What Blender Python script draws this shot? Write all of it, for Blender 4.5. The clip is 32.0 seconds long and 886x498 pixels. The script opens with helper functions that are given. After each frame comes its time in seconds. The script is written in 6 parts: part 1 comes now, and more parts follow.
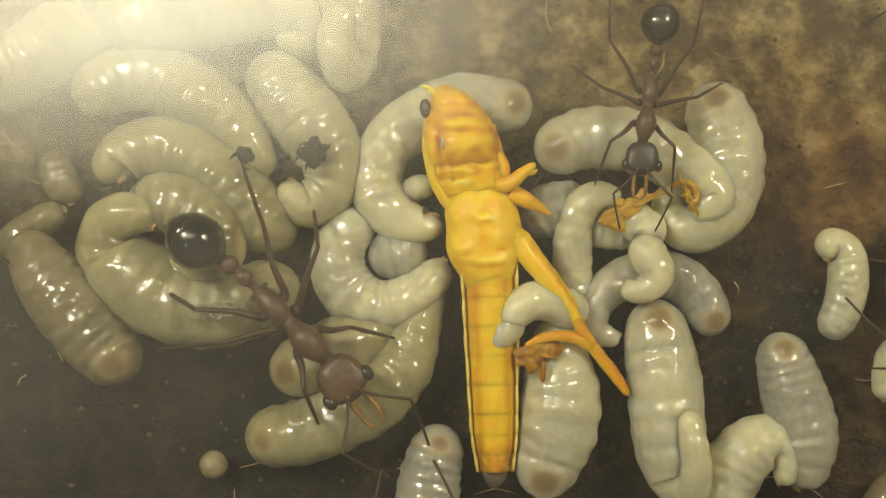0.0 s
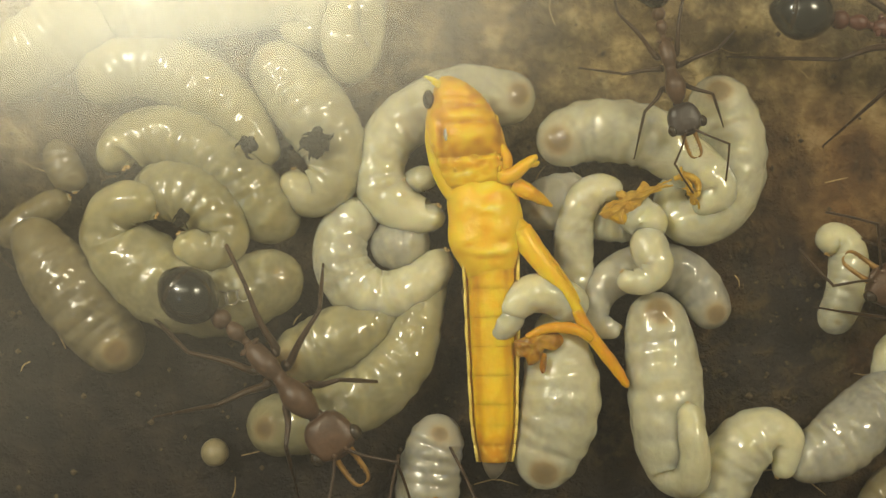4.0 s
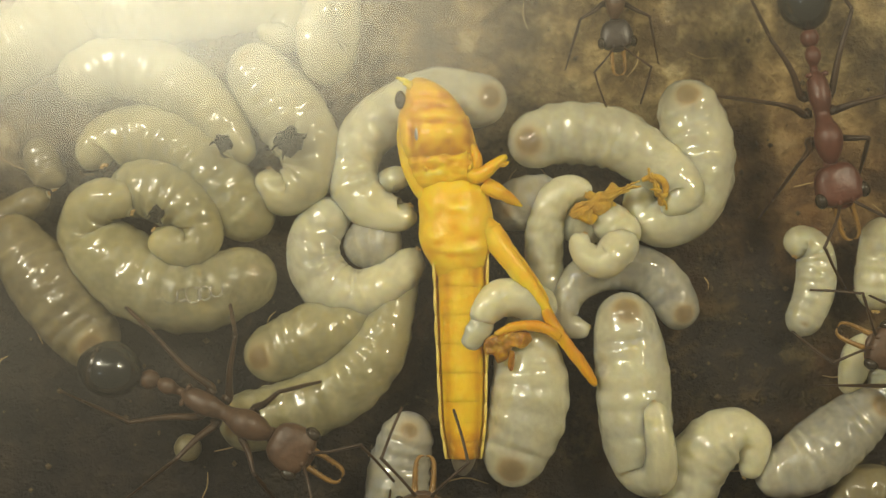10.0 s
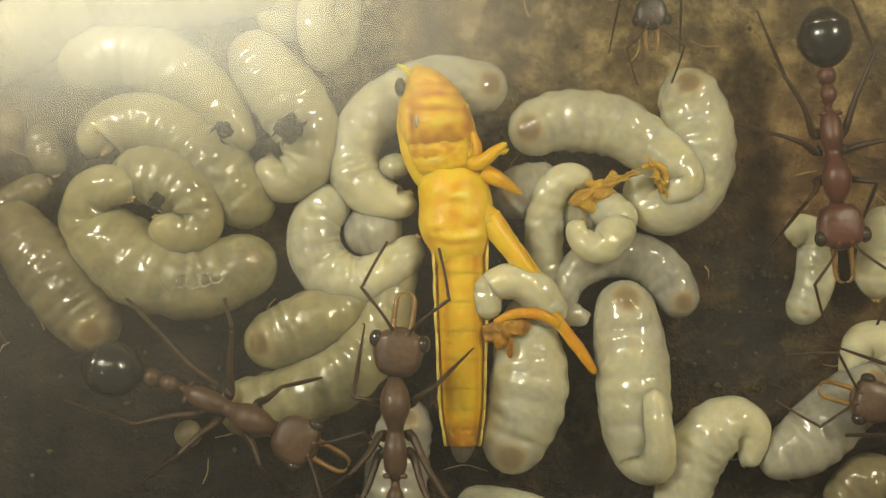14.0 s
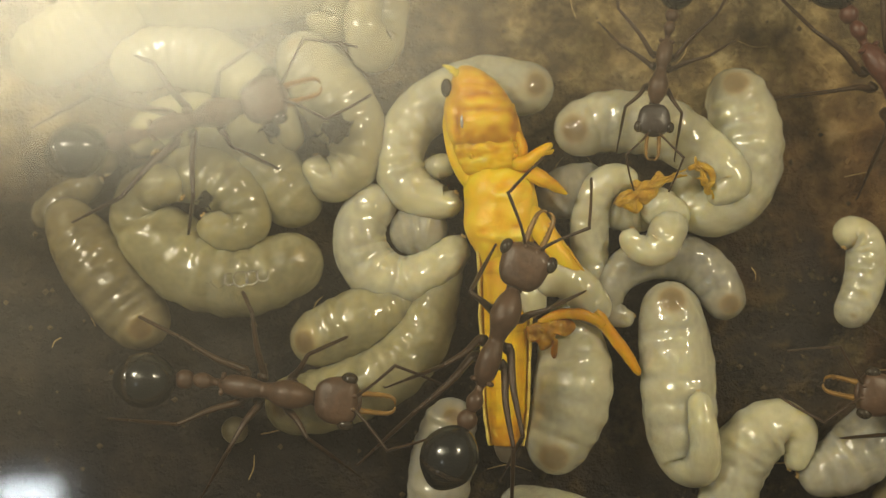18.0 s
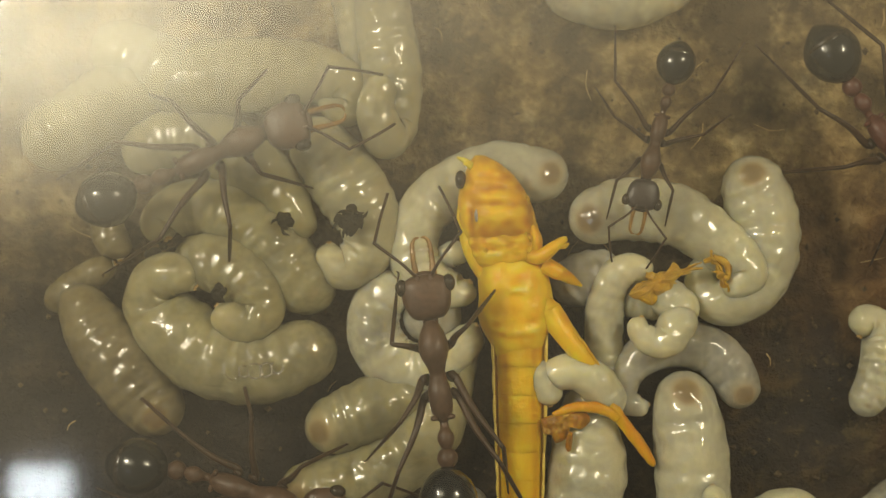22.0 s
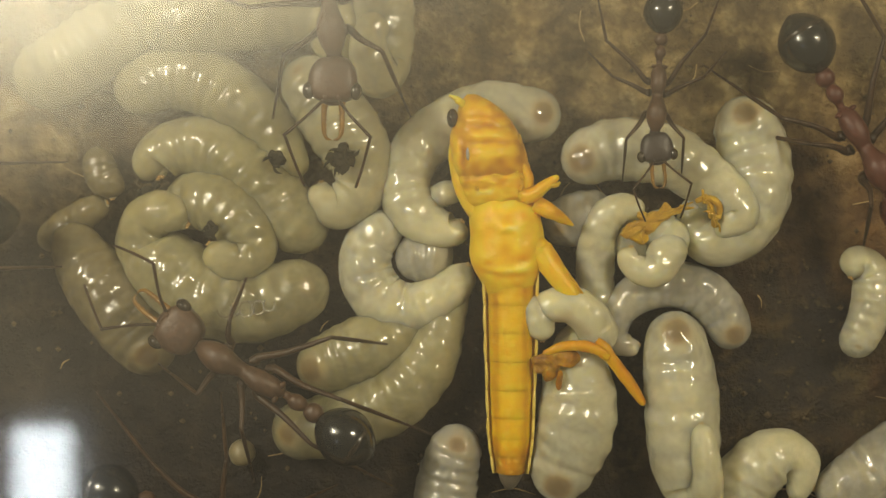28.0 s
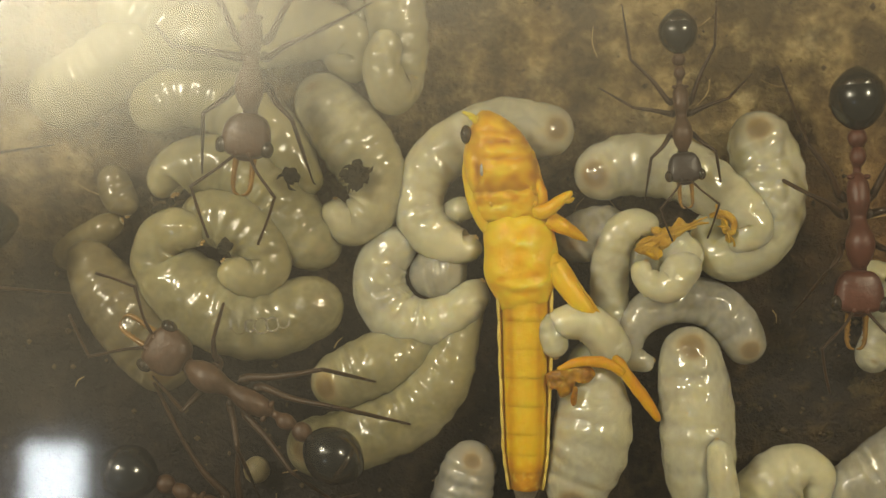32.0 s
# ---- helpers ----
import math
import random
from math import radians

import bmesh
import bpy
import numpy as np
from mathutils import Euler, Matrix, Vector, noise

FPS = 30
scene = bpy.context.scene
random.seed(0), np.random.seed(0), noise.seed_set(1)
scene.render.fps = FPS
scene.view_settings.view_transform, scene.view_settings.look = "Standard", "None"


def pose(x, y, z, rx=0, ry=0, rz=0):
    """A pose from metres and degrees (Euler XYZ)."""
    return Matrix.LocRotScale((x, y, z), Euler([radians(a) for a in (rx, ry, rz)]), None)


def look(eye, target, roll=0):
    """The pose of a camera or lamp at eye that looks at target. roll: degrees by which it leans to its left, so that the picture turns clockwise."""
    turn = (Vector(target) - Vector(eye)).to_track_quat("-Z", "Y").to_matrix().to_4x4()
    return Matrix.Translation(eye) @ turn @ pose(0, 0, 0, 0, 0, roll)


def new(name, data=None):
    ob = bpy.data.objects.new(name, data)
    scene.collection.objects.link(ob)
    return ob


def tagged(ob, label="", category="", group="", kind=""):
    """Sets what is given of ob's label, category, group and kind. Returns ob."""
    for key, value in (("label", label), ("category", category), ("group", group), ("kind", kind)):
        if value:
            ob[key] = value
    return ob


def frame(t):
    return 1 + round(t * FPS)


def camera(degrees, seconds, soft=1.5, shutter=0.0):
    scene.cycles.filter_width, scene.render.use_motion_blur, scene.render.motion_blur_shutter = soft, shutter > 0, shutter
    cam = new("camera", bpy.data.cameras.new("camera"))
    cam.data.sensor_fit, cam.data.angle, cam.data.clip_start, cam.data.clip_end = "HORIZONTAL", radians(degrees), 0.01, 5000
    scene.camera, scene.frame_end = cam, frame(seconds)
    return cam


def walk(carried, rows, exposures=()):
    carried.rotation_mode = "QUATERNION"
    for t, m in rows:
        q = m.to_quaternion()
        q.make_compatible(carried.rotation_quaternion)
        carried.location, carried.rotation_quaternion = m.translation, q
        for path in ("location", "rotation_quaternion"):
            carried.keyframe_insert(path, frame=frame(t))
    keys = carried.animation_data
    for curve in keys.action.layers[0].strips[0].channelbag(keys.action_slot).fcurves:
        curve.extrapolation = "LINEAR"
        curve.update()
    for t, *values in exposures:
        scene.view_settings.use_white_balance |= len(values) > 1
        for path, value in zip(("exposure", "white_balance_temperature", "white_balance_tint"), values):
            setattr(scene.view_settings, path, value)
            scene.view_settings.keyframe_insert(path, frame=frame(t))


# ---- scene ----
# One glass-covered ant nest seen from above; the chamber is about 60 mm wide.
cam = camera(40, 32.0, soft=1.3)
PATH = [
    (0.0, pose(-0.00279, -0.00046, 0.08770, 2.240, -0.557, -1.189)), (0.5, pose(-0.00303, 0.00124, 0.08726, 1.827, -0.351, -1.418)),
    (1.0, pose(-0.00173, -0.00001, 0.08719, 1.289, -0.452, -0.928)), (1.5, pose(-0.00168, 0.00030, 0.08756, 1.247, -0.178, -1.083)),
    (2.0, pose(-0.00075, -0.00066, 0.08769, 1.521, -0.183, -0.943)), (2.5, pose(-0.00117, -0.00150, 0.08784, 1.539, 0.029, -0.730)),
    (3.0, pose(-0.00150, -0.00074, 0.08803, 1.824, -0.343, -0.580)), (3.5, pose(-0.00228, -0.00115, 0.08811, 1.697, -0.168, -0.654)),
    (4.0, pose(-0.00268, -0.00061, 0.08804, 1.900, -0.408, -0.675)), (4.5, pose(-0.00199, 0.00010, 0.08802, 1.791, 0.015, -0.610)),
    (6.5, pose(-0.00206, -0.00249, 0.08822, 3.532, 0.705, -0.593)), (7.0, pose(-0.00150, -0.00268, 0.08847, 3.513, -0.083, -0.440)),
    (7.5, pose(-0.00069, -0.00388, 0.08818, 3.396, 0.363, -0.458)), (8.0, pose(-0.00146, -0.00371, 0.08885, 3.624, -0.058, -0.418)),
    (8.5, pose(-0.00100, -0.00369, 0.08852, 3.518, 1.620, -0.351)), (9.0, pose(0.00070, -0.00533, 0.08781, 3.812, 2.456, -0.172)),
    (9.5, pose(0.00121, -0.00444, 0.08822, 3.223, 1.441, -0.179)), (10.0, pose(0.00007, -0.00295, 0.08913, 3.373, 0.069, -0.173)),
    (10.5, pose(0.00068, -0.00229, 0.08891, 3.450, 0.300, -0.153)), (11.0, pose(-0.00095, -0.00376, 0.08833, 3.363, -0.003, -0.338)),
    (11.5, pose(-0.00080, -0.00349, 0.08850, 3.250, 0.506, -0.238)), (12.0, pose(-0.00149, -0.00321, 0.08867, 3.374, -0.152, -0.317)),
    (12.5, pose(-0.00067, -0.00378, 0.08876, 3.332, 0.391, -0.307)), (13.0, pose(0.00057, -0.00285, 0.08920, 3.286, 0.087, -0.125)),
    (13.5, pose(0.00080, -0.00334, 0.08928, 3.098, 0.311, -0.070)), (15.5, pose(0.00361, -0.00239, 0.08849, 2.597, 2.480, 0.633)),
    (16.0, pose(0.00536, -0.00211, 0.08964, 1.741, 3.492, 0.752)), (16.5, pose(0.00258, -0.00401, 0.09024, 3.252, 2.366, 0.628)),
    (17.0, pose(0.00141, -0.00339, 0.08954, 3.943, 2.210, 0.533)), (17.5, pose(0.00138, -0.00371, 0.08985, 3.597, 2.617, 0.448)),
    (18.0, pose(0.00129, -0.00331, 0.08945, 3.018, 2.955, 0.525)), (18.5, pose(0.00267, -0.00227, 0.08969, 3.200, 2.860, 0.458)),
    (19.0, pose(0.00232, -0.00204, 0.08950, 2.920, 3.276, 0.518)), (19.5, pose(0.00117, -0.00179, 0.08949, 2.939, 3.866, 0.465)),
    (20.0, pose(0.00085, -0.00219, 0.08930, 3.040, 3.264, 0.396)), (20.5, pose(0.00064, -0.00016, 0.08942, 2.391, 3.508, 0.400)),
    (21.0, pose(0.00226, 0.00189, 0.08895, 1.296, 3.245, 0.576)), (21.5, pose(0.00065, 0.00380, 0.08897, 1.079, 2.927, 0.376)),
    (22.0, pose(0.00061, 0.00631, 0.08952, 0.826, 3.222, 0.433)), (22.5, pose(-0.00074, 0.00453, 0.08966, 1.210, 3.558, 0.661)),
    (23.0, pose(-0.00116, 0.00509, 0.08967, 1.266, 3.044, 0.502)), (23.5, pose(-0.00042, 0.00474, 0.08980, 1.297, 3.157, 0.545)),
    (24.0, pose(-0.00048, 0.00414, 0.08994, 1.279, 3.038, 0.520)), (24.5, pose(-0.00058, 0.00385, 0.09034, 0.823, 2.705, 0.664)),
    (25.0, pose(0.00053, 0.00433, 0.09086, 0.325, 2.991, 0.636)), (25.5, pose(0.00044, 0.00371, 0.09108, 0.102, 1.770, 0.671)),
    (27.5, pose(-0.00094, 0.00452, 0.08960, -0.991, 2.577, 0.579)), (28.0, pose(0.00151, 0.00410, 0.08952, -0.536, 3.414, 0.705)),
    (28.5, pose(0.00154, 0.00401, 0.08965, -0.433, 2.881, 0.638)), (29.0, pose(0.00054, 0.00438, 0.08981, -0.050, 3.539, 0.566)),
    (29.5, pose(-0.00080, 0.00357, 0.08935, -0.318, 3.326, 0.546)), (30.0, pose(-0.00165, 0.00312, 0.08905, -0.369, 3.239, 0.476)),
    (30.5, pose(-0.00094, 0.00404, 0.08948, -0.353, 3.176, 0.521)), (31.0, pose(0.00075, 0.00482, 0.08948, 0.005, 3.665, 0.561)),
    (31.5, pose(0.00059, 0.00373, 0.08956, 0.068, 3.355, 0.586)), (32.0, pose(0.00122, 0.00408, 0.08961, 0.221, 3.877, 0.479))]

walk(cam, PATH, [(0.0, 0.18, 6250, 8), (13.5, 0.16, 6250, 8), (16.0, 0.02, 6500, 10), (20.0, 0.0, 6500, 10), (22.0, -0.12, 6500, 10), (28.0, -0.03, 6500, 10), (32.0, -0.05, 6500, 10)])

# ---- light: a dim room; the lamps stand further down with the room ----
world = bpy.data.worlds.new("room_air")
scene.world = world
world.use_nodes = True
world.node_tree.nodes["Background"].inputs["Color"].default_value = (0.95, 0.82, 0.58, 1)
world.node_tree.nodes["Background"].inputs["Strength"].default_value = 0.17

MM = 0.001


# ---- materials ----
def mat(name):
    m = bpy.data.materials.new(name)
    m.use_nodes = True
    nt = m.node_tree
    return m, nt, nt.nodes["Principled BSDF"], nt.nodes["Material Output"]


def node(nt, kind, **values):
    n = nt.nodes.new(kind)
    for key, value in values.items():
        n.inputs[key.replace("_", " ")].default_value = value
    return n


def noise_at(nt, coords, scale, detail=4.0, rough=0.55):
    n = node(nt, "ShaderNodeTexNoise", Scale=scale, Detail=detail, Roughness=rough)
    nt.links.new(coords, n.inputs["Vector"])
    return n.outputs["Fac"]


def ramp(nt, fac, stops):
    r = nt.nodes.new("ShaderNodeValToRGB")
    r.color_ramp.elements[0].position, r.color_ramp.elements[0].color = stops[0][0], (*stops[0][1], 1)
    r.color_ramp.elements[1].position, r.color_ramp.elements[1].color = stops[-1][0], (*stops[-1][1], 1)
    for p, c in stops[1:-1]:
        e = r.color_ramp.elements.new(p)
        e.color = (*c, 1)
    nt.links.new(fac, r.inputs["Fac"])
    return r.outputs["Color"]


def mixed(nt, fac, a, b, blend="MIX"):
    m = nt.nodes.new("ShaderNodeMix")
    m.data_type, m.blend_type = "RGBA", blend
    for slot, value in ((0, fac), (6, a), (7, b)):
        if isinstance(value, (int, float)):
            m.inputs[slot].default_value = value
        elif isinstance(value, tuple):
            m.inputs[slot].default_value = (*value, 1)
        else:
            nt.links.new(value, m.inputs[slot])
    return m.outputs[2]


def bump(nt, bsdf, height, strength, distance):
    b = node(nt, "ShaderNodeBump", Strength=strength, Distance=distance)
    nt.links.new(height, b.inputs["Height"])
    nt.links.new(b.outputs["Normal"], bsdf.inputs["Normal"])
    nt.links.new(b.outputs["Normal"], bsdf.inputs["Coat Normal"])


def coords(nt):
    return nt.nodes.new("ShaderNodeTexCoord").outputs["Object"]


def attribute(nt, name):
    a = nt.nodes.new("ShaderNodeAttribute")
    a.attribute_name = name
    return a.outputs["Fac"]


def plain(name, a, b, scale, rough, metal=0.0, bumps=0.0, sss=0.0, coat=0.0, fine=None):
    """A surface whose colour wanders between a and b, with fine relief. scale: per metre."""
    m, nt, bsdf, _ = mat(name)
    c = coords(nt)
    big = noise_at(nt, c, scale, 5.0)
    col = ramp(nt, big, [(0.3, a), (0.7, b)])
    small = noise_at(nt, c, fine or scale * 7, 3.0)
    col = mixed(nt, 0.25, col, ramp(nt, small, [(0.3, tuple(v * 0.55 for v in a)), (0.7, tuple(min(1, v * 1.3) for v in b))]))
    nt.links.new(col, bsdf.inputs["Base Color"])
    bsdf.inputs["Roughness"].default_value, bsdf.inputs["Metallic"].default_value = rough, metal
    if sss:
        bsdf.inputs["Subsurface Weight"].default_value = sss
        bsdf.inputs["Subsurface Radius"].default_value = (1.0, 0.8, 0.5)
        bsdf.inputs["Subsurface Scale"].default_value = 0.0008
    if coat:
        bsdf.inputs["Coat Weight"].default_value, bsdf.inputs["Coat Roughness"].default_value = coat, 0.12
    if bumps:
        bump(nt, bsdf, small, bumps, 0.0002)
    return m


def larva_skin(name, tail, head):
    """Moist translucent skin: greyish at the tail, creamier to the head, with amber and brown where the gut shows through."""
    m, nt, bsdf, _ = mat(name)
    c = coords(nt)
    col = mixed(nt, attribute(nt, "along"), tail, head)
    cloud = noise_at(nt, c, 260, 3.0)
    col = mixed(nt, 0.35, col, mixed(nt, ramp(nt, cloud, [(0.35, (0, 0, 0)), (0.65, (1, 1, 1))]), tuple(v * 0.62 for v in tail), tuple(min(0.92, v * 1.1) for v in head)))
    fat = noise_at(nt, c, 2600, 3.0)
    col = mixed(nt, 0.13, col, ramp(nt, fat, [(0.4, tuple(v * 0.55 for v in tail)), (0.6, tuple(min(0.92, v * 1.15) for v in head))]))
    mark = attribute(nt, "mark")
    col = mixed(nt, ramp(nt, mark, [(0.0, (0, 0, 0)), (0.4, (0.75, 0.75, 0.75)), (1.0, (1, 1, 1))]), col,
                ramp(nt, mark, [(0.1, (0.5, 0.4, 0.22)), (0.45, (0.3, 0.21, 0.1)), (0.95, (0.11, 0.075, 0.04))]))
    nt.links.new(col, bsdf.inputs["Base Color"])
    bsdf.inputs["Roughness"].default_value = 0.5
    bsdf.inputs["Specular IOR Level"].default_value = 0.12
    bsdf.inputs["Subsurface Weight"].default_value = 1.0
    bsdf.inputs["Subsurface Radius"].default_value = (1.0, 0.85, 0.5)
    bsdf.inputs["Subsurface Scale"].default_value = 0.0021
    bsdf.inputs["Coat Weight"].default_value, bsdf.inputs["Coat Roughness"].default_value = 1.0, 0.16
    bsdf.inputs["Coat IOR"].default_value = 1.6
    # the wet film wrinkles more than the flesh under it
    lumps = node(nt, "ShaderNodeMath")
    lumps.operation = "MULTIPLY_ADD"
    nt.links.new(noise_at(nt, c, 640, 1.0), lumps.inputs[0])
    lumps.inputs[1].default_value = 2.6
    nt.links.new(noise_at(nt, c, 1300, 1.0), lumps.inputs[2])
    wet = node(nt, "ShaderNodeBump", Strength=0.38, Distance=0.0003)
    nt.links.new(lumps.outputs[0], wet.inputs["Height"])
    nt.links.new(wet.outputs["Normal"], bsdf.inputs["Coat Normal"])
    soft_lumps = node(nt, "ShaderNodeBump", Strength=0.12, Distance=0.0003)
    nt.links.new(lumps.outputs[0], soft_lumps.inputs["Height"])
    nt.links.new(soft_lumps.outputs["Normal"], bsdf.inputs["Normal"])
    return m


def floor_stuff():
    m, nt, bsdf, _ = mat("nest_floor")
    c = coords(nt)
    wide = noise_at(nt, c, 45, 6.0, 0.6)
    mid = noise_at(nt, c, 330, 6.0, 0.65)
    grit = noise_at(nt, c, 1900, 4.0, 0.7)
    col = ramp(nt, wide, [(0.4, (0.006, 0.0045, 0.003)), (0.53, (0.02, 0.013, 0.007)), (0.66, (0.1, 0.056, 0.018))])
    col = mixed(nt, 0.55, col, ramp(nt, mid, [(0.4, (0.006, 0.0045, 0.0035)), (0.53, (0.032, 0.02, 0.008)), (0.63, (0.17, 0.105, 0.03))]))
    hue = noise_at(nt, c, 95, 3.0, 0.6)
    speck = noise_at(nt, c, 210, 5.0, 0.7)
    col = mixed(nt, 0.4, col, ramp(nt, hue, [(0.36, (0.02, 0.018, 0.023)), (0.47, (0.01, 0.008, 0.007)), (0.56, (0.05, 0.033, 0.012)), (0.64, (0.1, 0.042, 0.012))]))
    col = mixed(nt, ramp(nt, speck, [(0.56, (0, 0, 0)), (0.66, (0.8, 0.8, 0.8))]), col, (0.1, 0.07, 0.022))
    col = mixed(nt, ramp(nt, speck, [(0.34, (0.85, 0.85, 0.85)), (0.44, (0, 0, 0))]), col, (0.006, 0.005, 0.006))
    col = mixed(nt, ramp(nt, grit, [(0.62, (0, 0, 0)), (0.74, (1, 1, 1))]), col, (0.17, 0.12, 0.05))
    # the bare tan plaster on the upper side of the chamber
    sep = nt.nodes.new("ShaderNodeSeparateXYZ")
    nt.links.new(c, sep.inputs[0])
    band = node(nt, "ShaderNodeMapRange")
    band.inputs["From Min"].default_value, band.inputs["From Max"].default_value = 0.0115, 0.0235
    warped = nt.nodes.new("ShaderNodeMath")
    warped.operation = "MULTIPLY_ADD"
    nt.links.new(wide, warped.inputs[0])
    warped.inputs[1].default_value = 0.02
    nt.links.new(sep.outputs["Y"], warped.inputs[2])
    nt.links.new(warped.outputs[0], band.inputs["Value"])
    blotch = noise_at(nt, c, 140, 5.0, 0.7)
    tan = ramp(nt, mid, [(0.34, (0.1, 0.066, 0.026)), (0.48, (0.27, 0.19, 0.078)), (0.58, (0.43, 0.32, 0.14)), (0.7, (0.6, 0.49, 0.26))])
    tan = mixed(nt, ramp(nt, blotch, [(0.42, (0.85, 0.85, 0.85)), (0.58, (0, 0, 0))]), tan, (0.07, 0.046, 0.02))
    col = mixed(nt, band.outputs["Result"], col, tan)
    # shade painted into the floor colour, almost black towards the south-west
    dark_dist = node(nt, "ShaderNodeVectorMath")
    dark_dist.operation = "DISTANCE"
    nt.links.new(c, dark_dist.inputs[0])
    dark_dist.inputs[1].default_value = (-0.03, -0.02, 0.0)
    dark_rim = nt.nodes.new("ShaderNodeMath")
    dark_rim.operation = "MULTIPLY_ADD"
    nt.links.new(wide, dark_rim.inputs[0])
    dark_rim.inputs[1].default_value = -0.02
    nt.links.new(dark_dist.outputs["Value"], dark_rim.inputs[2])
    painted_shade = node(nt, "ShaderNodeMapRange")
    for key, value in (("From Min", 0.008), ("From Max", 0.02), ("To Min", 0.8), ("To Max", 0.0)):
        painted_shade.inputs[key].default_value = value
    nt.links.new(dark_rim.outputs[0], painted_shade.inputs["Value"])
    col = mixed(nt, painted_shade.outputs["Result"], col, ramp(nt, mid, [(0.4, (0.005, 0.004, 0.0045)), (0.62, (0.022, 0.016, 0.013))]))
    # an orange-brown patch towards the east
    rust = node(nt, "ShaderNodeVectorMath")
    rust.operation = "DISTANCE"
    nt.links.new(c, rust.inputs[0])
    rust.inputs[1].default_value = (0.0275, 0.0075, 0.0)
    ragged_rim = nt.nodes.new("ShaderNodeMath")
    ragged_rim.operation = "MULTIPLY_ADD"
    nt.links.new(hue, ragged_rim.inputs[0])
    ragged_rim.inputs[1].default_value = -0.012
    nt.links.new(rust.outputs["Value"], ragged_rim.inputs[2])
    orange_patch = node(nt, "ShaderNodeMapRange")
    for key, value in (("From Min", -0.004), ("From Max", 0.004), ("To Min", 0.55), ("To Max", 0.0)):
        orange_patch.inputs[key].default_value = value
    nt.links.new(ragged_rim.outputs[0], orange_patch.inputs["Value"])
    col = mixed(nt, orange_patch.outputs["Result"], col, ramp(nt, mid, [(0.35, (0.07, 0.03, 0.01)), (0.65, (0.26, 0.115, 0.03))]))
    nt.links.new(col, bsdf.inputs["Base Color"])
    bsdf.inputs["Roughness"].default_value = 0.62
    bump(nt, bsdf, mid, 1.0, 0.0022)
    return m


def shine(name, colour, strength, soft=None):
    """A glowing lamp face; soft: half sizes of a cloth shade that is brightest in its middle and fades to its rim."""
    m, nt, bsdf, out = mat(name)
    e = node(nt, "ShaderNodeEmission", Strength=strength)
    e.inputs["Color"].default_value = (*colour, 1)
    if soft:
        place = nt.nodes.new("ShaderNodeMapping")
        place.inputs["Scale"].default_value = (1 / (soft[0] * MM), 1 / (soft[1] * MM), 1)
        c = coords(nt)
        nt.links.new(c, place.inputs["Vector"])
        g = nt.nodes.new("ShaderNodeTexGradient")
        g.gradient_type = "QUADRATIC_SPHERE"
        nt.links.new(place.outputs[0], g.inputs["Vector"])
        folds = noise_at(nt, c, 60, 3.0)
        uneven = node(nt, "ShaderNodeMapRange")
        uneven.inputs["To Min"].default_value, uneven.inputs["To Max"].default_value = 0.55 * strength, 1.45 * strength
        nt.links.new(folds, uneven.inputs["Value"])
        soften = nt.nodes.new("ShaderNodeMath")
        soften.operation = "SMOOTH_MIN"
        nt.links.new(g.outputs["Fac"], soften.inputs[0])
        soften.inputs[1].default_value, soften.inputs[2].default_value = 0.6, 0.3
        r = nt.nodes.new("ShaderNodeMath")
        r.operation = "MULTIPLY"
        nt.links.new(soften.outputs[0], r.inputs[0])
        nt.links.new(uneven.outputs[0], r.inputs[1])
        nt.links.new(r.outputs[0], e.inputs["Strength"])
    nt.links.new(e.outputs[0], out.inputs["Surface"])
    return m


